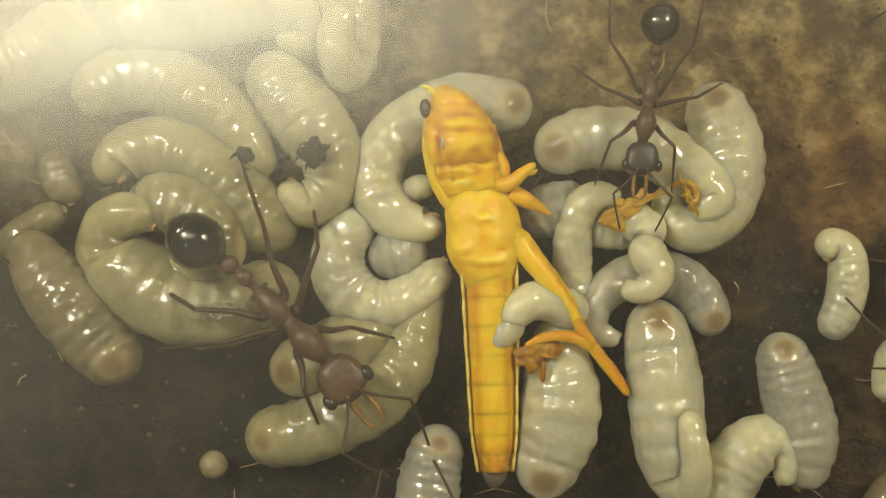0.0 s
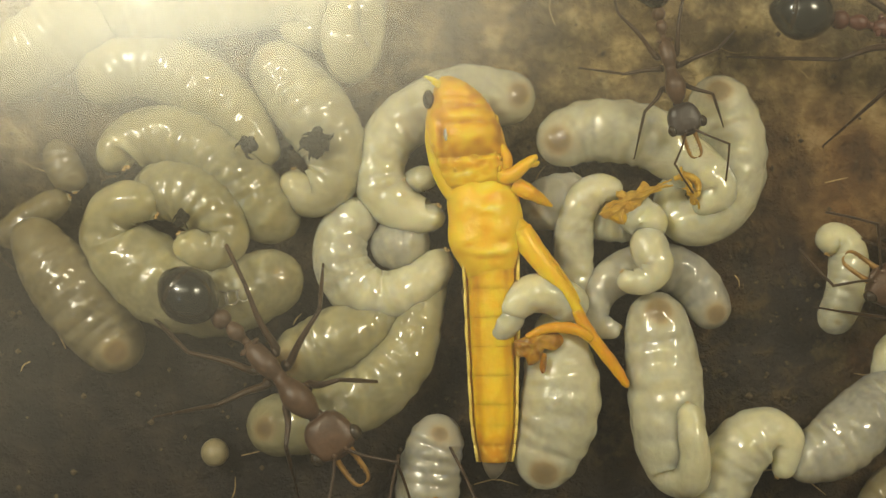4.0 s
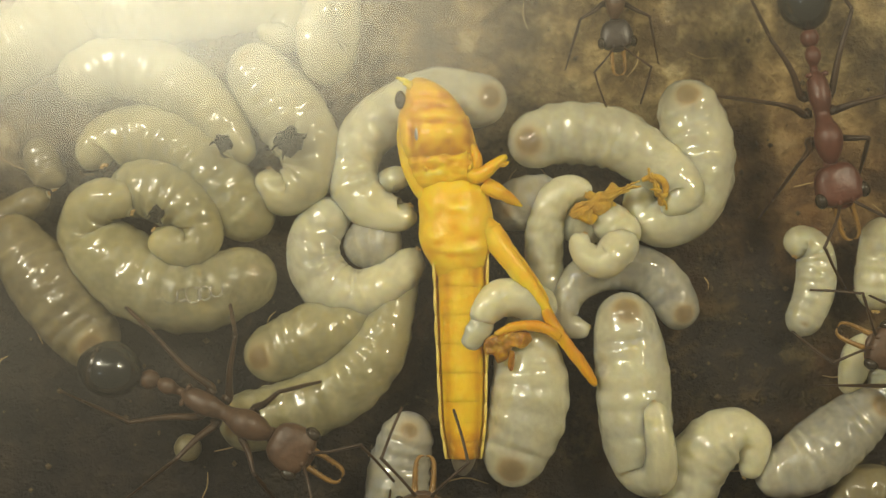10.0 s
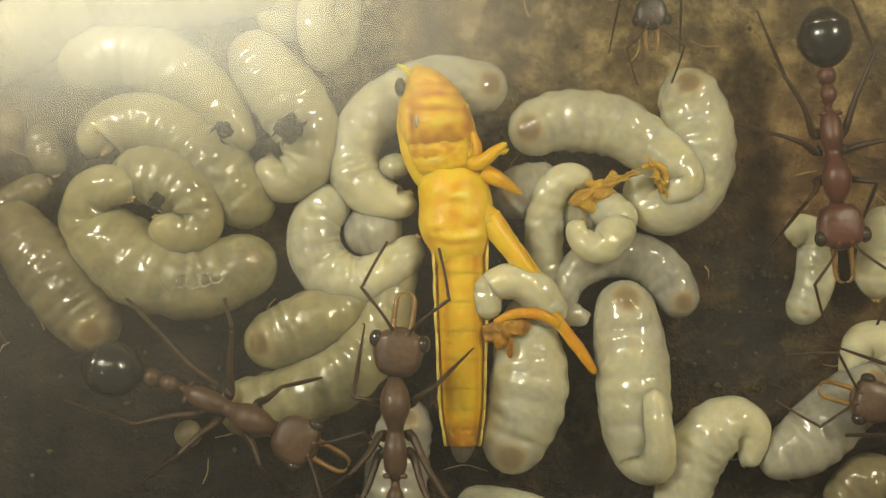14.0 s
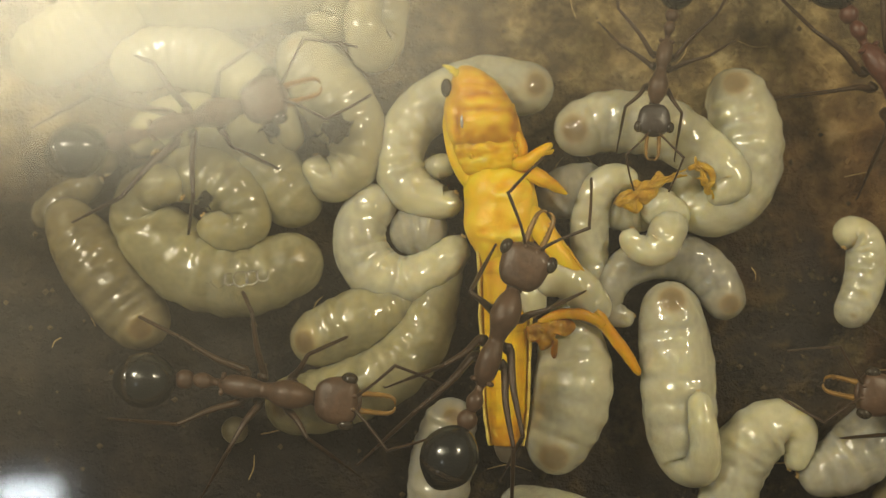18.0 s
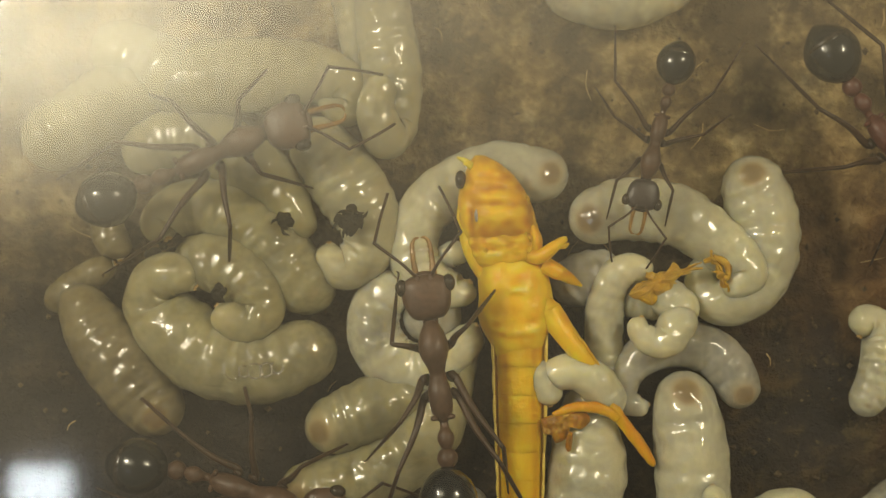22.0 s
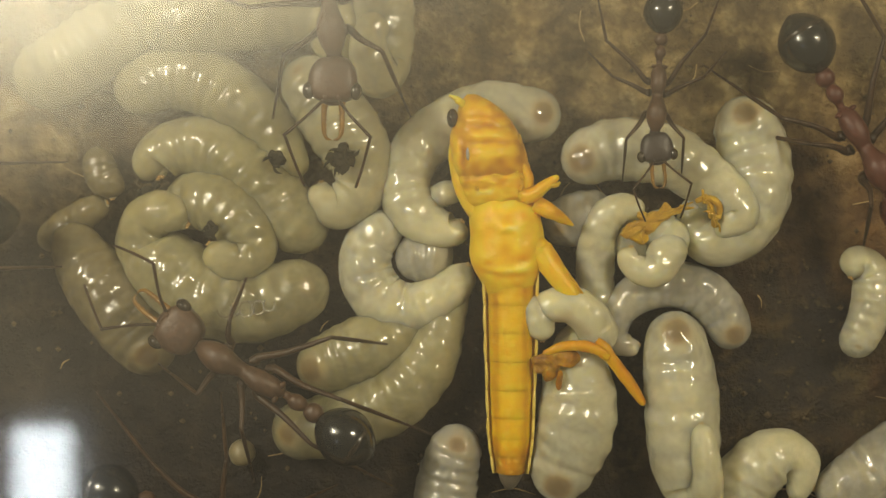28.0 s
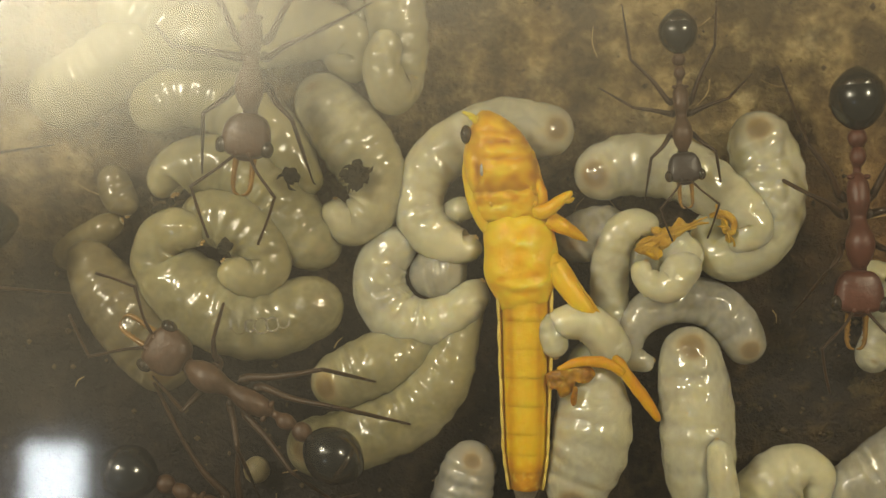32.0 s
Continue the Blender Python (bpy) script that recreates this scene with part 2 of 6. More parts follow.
def pane_glass():
    """Clear glass with a thin, smeary film of dust and moisture, thickened to paint in reflection haze."""
    m, nt, bsdf, out = mat("cover_glass")
    clear = nt.nodes.new("ShaderNodeBsdfTransparent")
    clear.inputs["Color"].default_value = (0.97, 0.97, 0.95, 1)
    gloss = node(nt, "ShaderNodeBsdfGlossy", Roughness=0.07)
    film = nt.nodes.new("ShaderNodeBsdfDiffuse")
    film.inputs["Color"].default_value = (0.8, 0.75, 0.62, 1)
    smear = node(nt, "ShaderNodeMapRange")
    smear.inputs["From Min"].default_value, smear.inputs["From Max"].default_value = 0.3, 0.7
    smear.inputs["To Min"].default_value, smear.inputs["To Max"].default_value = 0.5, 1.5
    c = coords(nt)
    nt.links.new(noise_at(nt, c, 55, 4.0), smear.inputs["Value"])
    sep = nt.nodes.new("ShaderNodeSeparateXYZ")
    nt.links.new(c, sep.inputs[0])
    # painted haze: film grows westwards in place of a reflection, and fades southwards
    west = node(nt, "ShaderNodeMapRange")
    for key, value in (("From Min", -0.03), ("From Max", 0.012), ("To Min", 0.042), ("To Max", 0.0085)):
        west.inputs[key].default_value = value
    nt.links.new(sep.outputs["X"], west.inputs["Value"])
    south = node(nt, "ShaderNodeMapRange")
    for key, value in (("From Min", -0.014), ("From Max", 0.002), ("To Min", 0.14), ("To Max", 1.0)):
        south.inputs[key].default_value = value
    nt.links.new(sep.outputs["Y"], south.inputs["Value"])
    side_haze = nt.nodes.new("ShaderNodeMath")
    side_haze.operation = "MULTIPLY"
    nt.links.new(west.outputs[0], side_haze.inputs[0])
    nt.links.new(south.outputs[0], side_haze.inputs[1])
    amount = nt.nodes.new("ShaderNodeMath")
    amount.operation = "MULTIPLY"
    # more painted haze to the north, for the room's broad reflection
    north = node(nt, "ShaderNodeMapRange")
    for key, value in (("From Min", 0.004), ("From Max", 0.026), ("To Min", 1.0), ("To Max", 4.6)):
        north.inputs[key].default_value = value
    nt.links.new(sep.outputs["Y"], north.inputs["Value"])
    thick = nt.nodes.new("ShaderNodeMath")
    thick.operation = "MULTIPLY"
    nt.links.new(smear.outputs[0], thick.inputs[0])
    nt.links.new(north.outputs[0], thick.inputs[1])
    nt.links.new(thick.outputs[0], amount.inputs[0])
    nt.links.new(side_haze.outputs[0], amount.inputs[1])
    film_and_haze = nt.nodes.new("ShaderNodeMixShader")
    nt.links.new(amount.outputs[0], film_and_haze.inputs["Fac"])
    nt.links.new(clear.outputs[0], film_and_haze.inputs[1])
    nt.links.new(film.outputs[0], film_and_haze.inputs[2])
    mix = nt.nodes.new("ShaderNodeMixShader")
    mix.inputs["Fac"].default_value = 0.06
    nt.links.new(film_and_haze.outputs[0], mix.inputs[1])
    nt.links.new(gloss.outputs[0], mix.inputs[2])
    nt.links.new(mix.outputs[0], out.inputs["Surface"])
    return m


SKIN = larva_skin("larva_skin", (0.405, 0.4, 0.345), (0.72, 0.68, 0.45))
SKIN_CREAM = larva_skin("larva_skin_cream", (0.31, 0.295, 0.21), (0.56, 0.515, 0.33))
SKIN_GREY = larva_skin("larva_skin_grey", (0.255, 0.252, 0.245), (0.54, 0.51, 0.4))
# yellowish skin of the left brood, with its weaker light put into the colour
SKIN_WARM_DIM = larva_skin("larva_skin_warm_dim", (0.26, 0.24, 0.145), (0.45, 0.405, 0.23))
# larva skin darkened in its colour for the shaded spots at the edges
SKIN_SHADED = larva_skin("larva_skin_shaded", (0.16, 0.135, 0.08), (0.26, 0.22, 0.125))
SKIN_HEAD = plain("larva_head_skin", (0.46, 0.4, 0.23), (0.6, 0.53, 0.32), 500, 0.35, sss=1.0, bumps=0.2, coat=0.5)
MOUTH = plain("larva_mouth_brown", (0.36, 0.22, 0.07), (0.55, 0.38, 0.14), 900, 0.4, bumps=0.3)
AMBER_DARK = plain("nymph_dark_amber", (0.45, 0.24, 0.006), (0.68, 0.4, 0.012), 380, 0.4, sss=0.25, bumps=0.5, coat=0.2)


def nymph_shell():
    """Amber shell: yellow where it swells, orange and brown in its furrows (the attribute is its tone)."""
    m, nt, bsdf, _ = mat("nymph_shell")
    c = coords(nt)
    tone = attribute(nt, "shell_tone")
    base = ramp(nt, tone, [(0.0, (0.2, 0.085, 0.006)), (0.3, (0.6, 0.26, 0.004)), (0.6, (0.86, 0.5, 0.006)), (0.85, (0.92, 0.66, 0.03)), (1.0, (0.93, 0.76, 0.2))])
    patch = noise_at(nt, c, 520, 5.0)
    base = mixed(nt, ramp(nt, patch, [(0.38, (0.25, 0.25, 0.25)), (0.62, (0, 0, 0))]), base, (0.7, 0.4, 0.006))
    fine = noise_at(nt, c, 1900, 3.0)
    base = mixed(nt, ramp(nt, fine, [(0.56, (0, 0, 0)), (0.72, (0.4, 0.4, 0.4))]), base, (0.95, 0.72, 0.1))
    nt.links.new(base, bsdf.inputs["Base Color"])
    bsdf.inputs["Roughness"].default_value = 0.5
    bsdf.inputs["Specular IOR Level"].default_value = 0.3
    bsdf.inputs["Subsurface Weight"].default_value = 0.7
    bsdf.inputs["Subsurface Radius"].default_value = (1.0, 0.65, 0.12)
    bsdf.inputs["Subsurface Scale"].default_value = 0.0009
    bsdf.inputs["Coat Weight"].default_value, bsdf.inputs["Coat Roughness"].default_value = 0.25, 0.22
    bump(nt, bsdf, noise_at(nt, c, 1100, 4.0), 0.45, 0.0003)
    return m


SHELL = nymph_shell()
PALE_SEAM = plain("nymph_pale_seam", (0.72, 0.5, 0.07), (0.86, 0.66, 0.18), 700, 0.4, sss=0.2, bumps=0.3)
# pale gloss for a highlight that is built as a patch
HIGHLIGHT_GREY = plain("painted_highlight", (0.3, 0.28, 0.23), (0.5, 0.47, 0.4), 900, 0.15, bumps=0.1, coat=1.0)
TIP_GREY = plain("nymph_grey_tip", (0.13, 0.11, 0.085), (0.26, 0.21, 0.14), 600, 0.4, bumps=0.3)
EYE_DARK = plain("eye_dark", (0.012, 0.01, 0.01), (0.05, 0.035, 0.02), 2500, 0.2, coat=0.4)
RED_BROWN = plain("ant_red_brown", (0.045, 0.025, 0.015), (0.118, 0.064, 0.035), 500, 0.45, bumps=0.3, coat=0.1, fine=3000)
LEG_BROWN = plain("ant_leg_brown", (0.024, 0.014, 0.008), (0.075, 0.04, 0.018), 900, 0.42, bumps=0.3)
JAW_AMBER = plain("ant_jaw_amber", (0.15, 0.075, 0.016), (0.36, 0.2, 0.045), 900, 0.32, bumps=0.2, coat=0.2)
DARK_HEAD = plain("ant_dark_head", (0.02, 0.016, 0.016), (0.06, 0.045, 0.04), 700, 0.4, bumps=0.3, coat=0.1, fine=3000)
BRIGHT_RED = plain("ant_brick_red", (0.06, 0.021, 0.014), (0.135, 0.048, 0.03), 500, 0.42, bumps=0.3, coat=0.1, fine=3000)
BLACK_SHELL = plain("ant_black_shell", (0.006, 0.007, 0.008), (0.02, 0.021, 0.02), 600, 0.22, bumps=0.05, coat=0.6, fine=1800)
SCRAP = plain("dark_scrap", (0.008, 0.008, 0.004), (0.05, 0.04, 0.018), 1500, 0.6, bumps=0.8)
FOOD = plain("chewed_amber", (0.42, 0.19, 0.012), (0.8, 0.5, 0.06), 1300, 0.35, sss=0.4, bumps=0.8, coat=0.3)
EGG = plain("pale_egg", (0.24, 0.2, 0.115), (0.34, 0.29, 0.17), 700, 0.35, sss=0.4, bumps=0.1)
FLOOR = floor_stuff()
GRIT = plain("grit", (0.03, 0.021, 0.012), (0.15, 0.105, 0.05), 900, 0.7, bumps=0.8)
FIBRE = plain("straw_fibre", (0.2, 0.12, 0.04), (0.5, 0.36, 0.16), 900, 0.5, bumps=0.3)
WALL_NEST = plain("nest_wall", (0.16, 0.115, 0.06), (0.3, 0.22, 0.12), 120, 0.75, bumps=0.9, fine=900)
TABLE = plain("table_wood", (0.1, 0.06, 0.03), (0.2, 0.12, 0.06), 14, 0.45, bumps=0.2, fine=90)
WATER = plain("moisture", (0.86, 0.84, 0.74), (0.92, 0.9, 0.82), 300, 0.06, coat=1.0)
WATER.node_tree.nodes["Principled BSDF"].inputs["Transmission Weight"].default_value = 0.85
GLASS = pane_glass()


# ---- mesh tools: everything below is in millimetres, turned to metres when linked ----
def part(name, bm, material, parent=None, label="", smooth=True):
    """Links a bmesh as one mesh object, under a thing or a part."""
    me = bpy.data.meshes.new(name)
    bmesh.ops.scale(bm, vec=(MM, MM, MM), verts=bm.verts)
    bm.to_mesh(me)
    bm.free()
    me.materials.append(material)
    if smooth:
        me.shade_smooth()
    ob = new(name, me)
    ob.parent = parent
    if label:
        ob["label"] = label
    return ob


def thing(name, x=0, y=0, z=0, rz=0):
    ob = new(name)
    ob.empty_display_size = 0.002
    ob.matrix_basis = pose(x * MM, y * MM, z * MM, 0, 0, rz)
    return ob


def catmull(points, u):
    """A point on the smooth line through the points, u from 0 to len - 1."""
    n = len(points)
    i = min(int(u), n - 2)
    f = u - i
    p1, p2 = points[i], points[i + 1]
    p0 = points[i - 1] if i else 2 * p1 - p2
    p3 = points[i + 2] if i + 2 < n else 2 * p2 - p1
    return 0.5 * (2 * p1 + (p2 - p0) * f + (2 * p0 - 5 * p1 + 4 * p2 - p3) * f * f + (3 * p1 - p0 - 3 * p2 + p3) * f ** 3)


def resampled(points, count):
    pts = np.array(points, float)
    dense = np.array([catmull(pts, u) for u in np.linspace(0, len(pts) - 1, 24 * len(pts))])
    run = np.r_[0, np.cumsum(np.linalg.norm(np.diff(dense[:, :3], axis=0), axis=1))]
    at = np.linspace(0, run[-1], count)
    return np.stack([np.interp(at, run, dense[:, k]) for k in range(dense.shape[1])], 1), run[-1]


def tube(rings, sides=16, wobble=None, ends=True):
    """A closed tube: rings of (x, y, z, radius)."""
    bm = bmesh.new()
    rows = []
    centre = np.array(rings)[:, :3]
    ahead = np.gradient(centre, axis=0)
    up = np.array((0.0, 0.0, 1.0))
    for k, (x, y, z, r) in enumerate(rings):
        t = ahead[k] / (np.linalg.norm(ahead[k]) + 1e-9)
        side = np.cross(t, up)
        side = side / (np.linalg.norm(side) + 1e-9) if np.linalg.norm(side) > 1e-3 else np.array((1.0, 0, 0))
        top = np.cross(side, t)
        row = []
        for j in range(sides):
            a = 2 * math.pi * j / sides
            rr = r * (wobble(k, a) if wobble else 1)
            row.append(bm.verts.new(centre[k] + side * rr * math.cos(a) + top * rr * math.sin(a)))
        rows.append(row)
    for a, b in zip(rows, rows[1:]):
        for j in range(sides):
            bm.faces.new((a[j], a[(j + 1) % sides], b[(j + 1) % sides], b[j]))
    if ends:
        bm.faces.new(rows[0][::-1])
        bm.faces.new(rows[-1])
    bmesh.ops.recalc_face_normals(bm, faces=bm.faces)
    return bm


def limb(points, sides=8, count=None):
    """A tapered limb through points of (x, y, z, radius)."""
    rings, _ = resampled(points, count or 6 * len(points))
    return tube(rings, sides)


def blob(rx, ry, rz, x=0, y=0, z=0, segs=20, rough=0.0, seed=0, power=1.0):
    """An egg-like body, with uneven skin."""
    bm = bmesh.new()
    bmesh.ops.create_uvsphere(bm, u_segments=segs, v_segments=max(6, segs * 2 // 3), radius=1)
    for v in bm.verts:
        c = v.co.copy()
        k = 1 + rough * noise.noise(c * 2.2 + Vector((seed * 3.1, seed, 0)))
        c = Vector([math.copysign(abs(a) ** power, a) for a in c])
        v.co = Vector((x + rx * c.x * k, y + ry * c.y * k, z + rz * c.z * k))
    return bm


def joined(*bms):
    out = bmesh.new()
    for b in bms:
        me = bpy.data.meshes.new("tmp")
        b.to_mesh(me)
        b.free()
        out.from_mesh(me)
        bpy.data.meshes.remove(me)
    return out


def slab(x0, x1, y0, y1, z0, z1, bevel=0.0):
    bm = bmesh.new()
    bmesh.ops.create_cube(bm, size=1)
    for v in bm.verts:
        v.co = Vector(((x0 + x1) / 2 + v.co.x * (x1 - x0), (y0 + y1) / 2 + v.co.y * (y1 - y0), (z0 + z1) / 2 + v.co.z * (z1 - z0)))
    if bevel:
        bmesh.ops.bevel(bm, geom=bm.edges, offset=bevel, segments=2, affect="EDGES")
    return bm


# ---- larvae ----
def skin_tube(name, spine, segments, parent, material, spot=0.0, seed=0, sides=30, tone=(0.0, 1.0), groove=0.02):
    """The ringed, rounded skin of a larva along a spine of (x, y, z, radius), tail first."""
    per = 10
    count = segments * per + 1
    spine = [tuple(p) for p in spine]
    (ax, ay, az, ar), (bx, by, bz, _) = spine[:2]
    f = 0.5 * ar / math.dist((ax, ay, az), (bx, by, bz))
    spine[0] = (ax + (ax - bx) * f, ay + (ay - by) * f, az, ar)
    spine[-1] = (*spine[-1][:3], max(spine[-1][3], 0.68 * spine[-2][3]))
    rings, length = resampled(spine, count)
    run = np.linspace(0, length, count)
    r0, r1 = spine[0][3], spine[-1][3]
    def phase(k):
        return k / per + 0.25 * noise.noise(Vector((k / (1.6 * per), seed * 1.7, 0.3)))

    shaped = []
    for k in range(count):
        r = rings[k, 3]
        d = run[k] / (1.05 * r0)
        r *= math.sqrt(max(0.0, 1 - max(0.0, 1 - d) ** 2)) if d < 1 else 1
        d = (length - run[k]) / (1.05 * r1)
        r *= math.sqrt(max(0.0, 1 - max(0.0, 1 - d) ** 2)) if d < 1 else 1
        ph = phase(k) % 1.0
        fold = math.exp(-(min(ph, 1 - ph) / 0.16) ** 2)
        r *= 1 - groove * 0.5 * math.cos(2 * math.pi * ph) - groove * 0.25 * fold
        shaped.append((*rings[k, :3], max(r, 0.012)))

    def wobble(k, a):
        p = Vector((math.cos(a) * 1.3 + seed * 2.7, math.sin(a) * 1.3, k / per * 1.5))
        pads = 0.012 * math.cos(6 * a + seed) * math.cos(2 * math.pi * (phase(k) - 0.5))
        crown = -0.009 * math.cos(2 * math.pi * phase(k)) * max(0.0, math.sin(a)) ** 1.5 * (groove / 0.02)
        return 1 + crown + 0.035 * noise.noise(p) + 0.01 * noise.noise(p * 2.9) + pads

    bm = tube(shaped, sides, wobble)
    n = len(bm.verts)
    ob = part(name, bm, material, parent)
    # crease shade is put into the tone: each ring groove a little darker
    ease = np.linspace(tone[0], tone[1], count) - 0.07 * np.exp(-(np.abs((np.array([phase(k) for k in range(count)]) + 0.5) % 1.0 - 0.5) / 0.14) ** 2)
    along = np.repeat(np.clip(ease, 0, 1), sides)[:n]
    mark = np.zeros(n)
    if spot:
        co = np.array([v.co for v in ob.data.vertices]) / MM
        c = np.array(shaped[min(5, count - 1)][:3])
        t = rings[8, :3] - rings[0, :3]
        c = rings[0, :3] + t / np.linalg.norm(t) * r0 * 0.8 + np.array((0, 0, r0 * 0.85))
        d = np.linalg.norm(co - c, axis=1) / (r0 * spot * 0.66)
        core = np.clip((1.3 - d) / 0.85, 0, 1)
        mark = np.clip(0.46 * core * core * (3 - 2 * core) + 0.2 * np.exp(-(d / 1.5) ** 4), 0, 1)
    for key, values in (("along", along), ("mark", mark)):
        layer = ob.data.attributes.new(key, "FLOAT", "POINT")
        layer.data.foreach_set("value", values.astype(np.float32))
    return ob


def larva_face(spine, parent, radius):
    """The little head capsule and brown mouthparts at the end of a spine."""
    a, b = Vector(spine[-2][:3]), Vector(spine[-1][:3])
    radius = max(radius, 0.68 * spine[-2][3])
    t = (b - a).normalized()
    c = b - t * radius * 0.62
    part("head", blob(radius * 0.68, radius * 0.68, radius * 0.66, *c, segs=16, rough=0.1, seed=radius), SKIN_HEAD, parent)
    side = t.cross(Vector((0, 0, 1))).normalized()
    up = Vector((0, 0, radius * 0.2))
    jaws = [limb([(*(c + t * radius * 0.66 + side * s * radius * 0.22 + up), radius * 0.08),
                  (*(c + t * radius * 0.8 + side * s * radius * 0.08 + up), radius * 0.04)], 6, 5) for s in (-1, 1)]
    part("mouthparts", joined(*jaws, blob(radius * 0.16, radius * 0.16, radius * 0.08, *(c + t * radius * 0.6 + up), 8)), MOUTH, parent, "tiny brown mouthparts")


def larva(label, spine, segments=13, spot=0.75, skin=None, face=True, seed=0, **more):
    """One grub. Spine: (x, y, z, radius) from the blunt tail to the head."""
    x, y = spine[len(spine) // 2][:2]
    root = tagged(thing("larva", x, y), label, "larva", "ant larvae in the nest")
    local = [(a - x, b - y, c, r) for a, b, c, r in spine]
    if spot > 0.5:
        # the blunt tail is held up level with the back
        local[0] = (*local[0][:2], max(local[0][2], local[1][2] + local[1][3] - local[0][3] - 0.12), local[0][3])
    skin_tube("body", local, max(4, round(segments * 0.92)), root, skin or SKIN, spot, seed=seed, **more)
    if face:
        larva_face(local, root, local[-1][3])
    return root


def neck(root, name, spine, segments, seed, face=False):
    """A moving piece of a larva, whose start lies inside the piece before it."""
    (ax, ay, az, ar), (bx, by, bz, _) = spine[:2]
    d = math.dist((ax, ay, az), (bx, by, bz))
    start = (ax - (bx - ax) / d * 0.7 * ar, ay - (by - ay) / d * 0.7 * ar, az - 0.05, ar * 0.96)
    ob = skin_tube(name, [start] + list(spine), segments, root, SKIN, 0, seed=seed, tone=(0.6, 1.0), sides=24, groove=0.012)
    if face:
        larva_face(spine, ob, spine[-1][3])
    return ob


# ---- ants ----
def ant(label, size=1.0, legs=(), turn=0.0, bend=0.0, lift=0.0, red=None, crown=None):
    """A long-jawed worker, facing +y, its thorax over the origin. legs: for each of six the knee and foot (x, y, z) in its own space.
    turn: of the head; bend: of the gaster to the side, in degrees."""
    s = size
    red, crown = red or RED_BROWN, crown or red or RED_BROWN
    root = tagged(thing("ant"), label, "ant", "worker ants tending the brood")

    def scaled(bm):
        bmesh.ops.scale(bm, vec=(s, s, s), verts=bm.verts)
        return bm

    # thorax: propodeum, mesonotum, pronotum
    part("thorax", scaled(joined(limb([(0, -3.1, 0.0, 0.4), (0, -2.4, 0.25, 0.72), (0, -1.2, 0.45, 0.76), (0, -0.2, 0.3, 0.54), (0, 0.5, 0.45, 0.64), (0, 1.5, 0.75, 0.98), (0, 2.5, 0.6, 0.86), (0, 3.4, 0.4, 0.42)], 18, 42),
                                 blob(0.3, 0.2, 0.3, 0.55, -2.9, 0.5, 8), blob(0.3, 0.2, 0.3, -0.55, -2.9, 0.5, 8))), red, root)
    part("petiole", scaled(limb([(0, -2.9, 0.0, 0.3), (0, -3.6, 0.1, 0.3), (0, -4.15, 0.35, 0.56), (0, -4.6, 0.3, 0.5), (0, -5.0, 0.1, 0.26)], 14, 22)), red, root)
    tail = thing_part("waist", scaled(blob(0.68, 0.72, 0.66, 0, -0.7, 0.25, 16, 0.08)), red, root, (0, -4.9 * s, 0.0, 0, 0, bend))
    gaster = limb([(0, -1.25, 0.2, 0.3), (0, -1.6, 0.3, 1.0), (0, -2.3, 0.4, 1.62), (0, -3.3, 0.45, 1.92), (0, -4.3, 0.35, 1.7), (0, -5.1, 0.2, 1.05), (0, -5.6, 0.05, 0.3)], 26, 40)
    part("gaster", scaled(gaster), BLACK_SHELL, tail, "glossy black gaster")
    for y, r in ((-3.0, 1.9), (-4.1, 1.78)):
        part("gaster_ring", scaled(limb([(0, y + 0.05, 0.42, r - 0.02), (0, y, 0.42, r + 0.02), (0, y - 0.05, 0.41, r - 0.02)], 26, 5)), EYE_DARK, tail)
    # head
    skull = blob(1.72, 1.5, 0.98, 0, 1.5, 0.1, 34, 0.04, 2, 0.63)
    for v in skull.verts:
        v.co.x *= 0.8 + 0.2 * min(1.0, max(0.0, v.co.y / 2.2))
        v.co.x *= 1 - 0.1 * max(0.0, v.co.y - 2.4)
    head = thing_part("head", scaled(joined(skull, blob(0.55, 0.6, 0.4, 0, 0.0, 0.0, 12), blob(0.75, 0.3, 0.3, 0, 2.95, 0.1, 12, 0.2), blob(0.22, 0.3, 0.2, 0.45, 2.7, 0.75, 10), blob(0.22, 0.3, 0.2, -0.45, 2.7, 0.75, 10))), crown, root, (0, 3.5 * s, 0.35 * s, lift, 0, turn))
    for k in (-1, 1):
        part("eye", scaled(blob(0.44, 0.58, 0.5, 1.55 * k, 2.3, 0.45, 16)), EYE_DARK, head, "black bulging eye")
        jaw = limb([(0.55 * k, 2.85, -0.1, 0.3), (0.6 * k, 3.5, -0.15, 0.2), (0.62 * k, 4.3, -0.2, 0.17), (0.58 * k, 5.0, -0.25, 0.15), (0.36 * k, 5.4, -0.25, 0.11), (0.06 * k, 5.46, -0.25, 0.05)], 10, 26)
        teeth = [limb([(0.56 * k, 3.4 + 0.34 * n, -0.18, 0.09), (0.36 * k, 3.5 + 0.34 * n, -0.2, 0.03)], 6, 4) for n in range(5)]
        part("mandible", scaled(joined(jaw, *teeth)), JAW_AMBER, head, "long toothed amber mandible")
        scape = [(0.5 * k, 2.9, 0.7, 0.13), (1.3 * k, 3.9, 1.4, 0.1), (2.7 * k, 5.3, 1.9, 0.12)]
        part("antenna", scaled(limb(scape + [(2.75 * k, 5.5, 1.9, 0.11), (2.3 * k, 7.0, 1.0, 0.1), (1.7 * k, 8.6, 0.1, 0.1)], 7, 30)), LEG_BROWN, head)
    # legs
    made = []
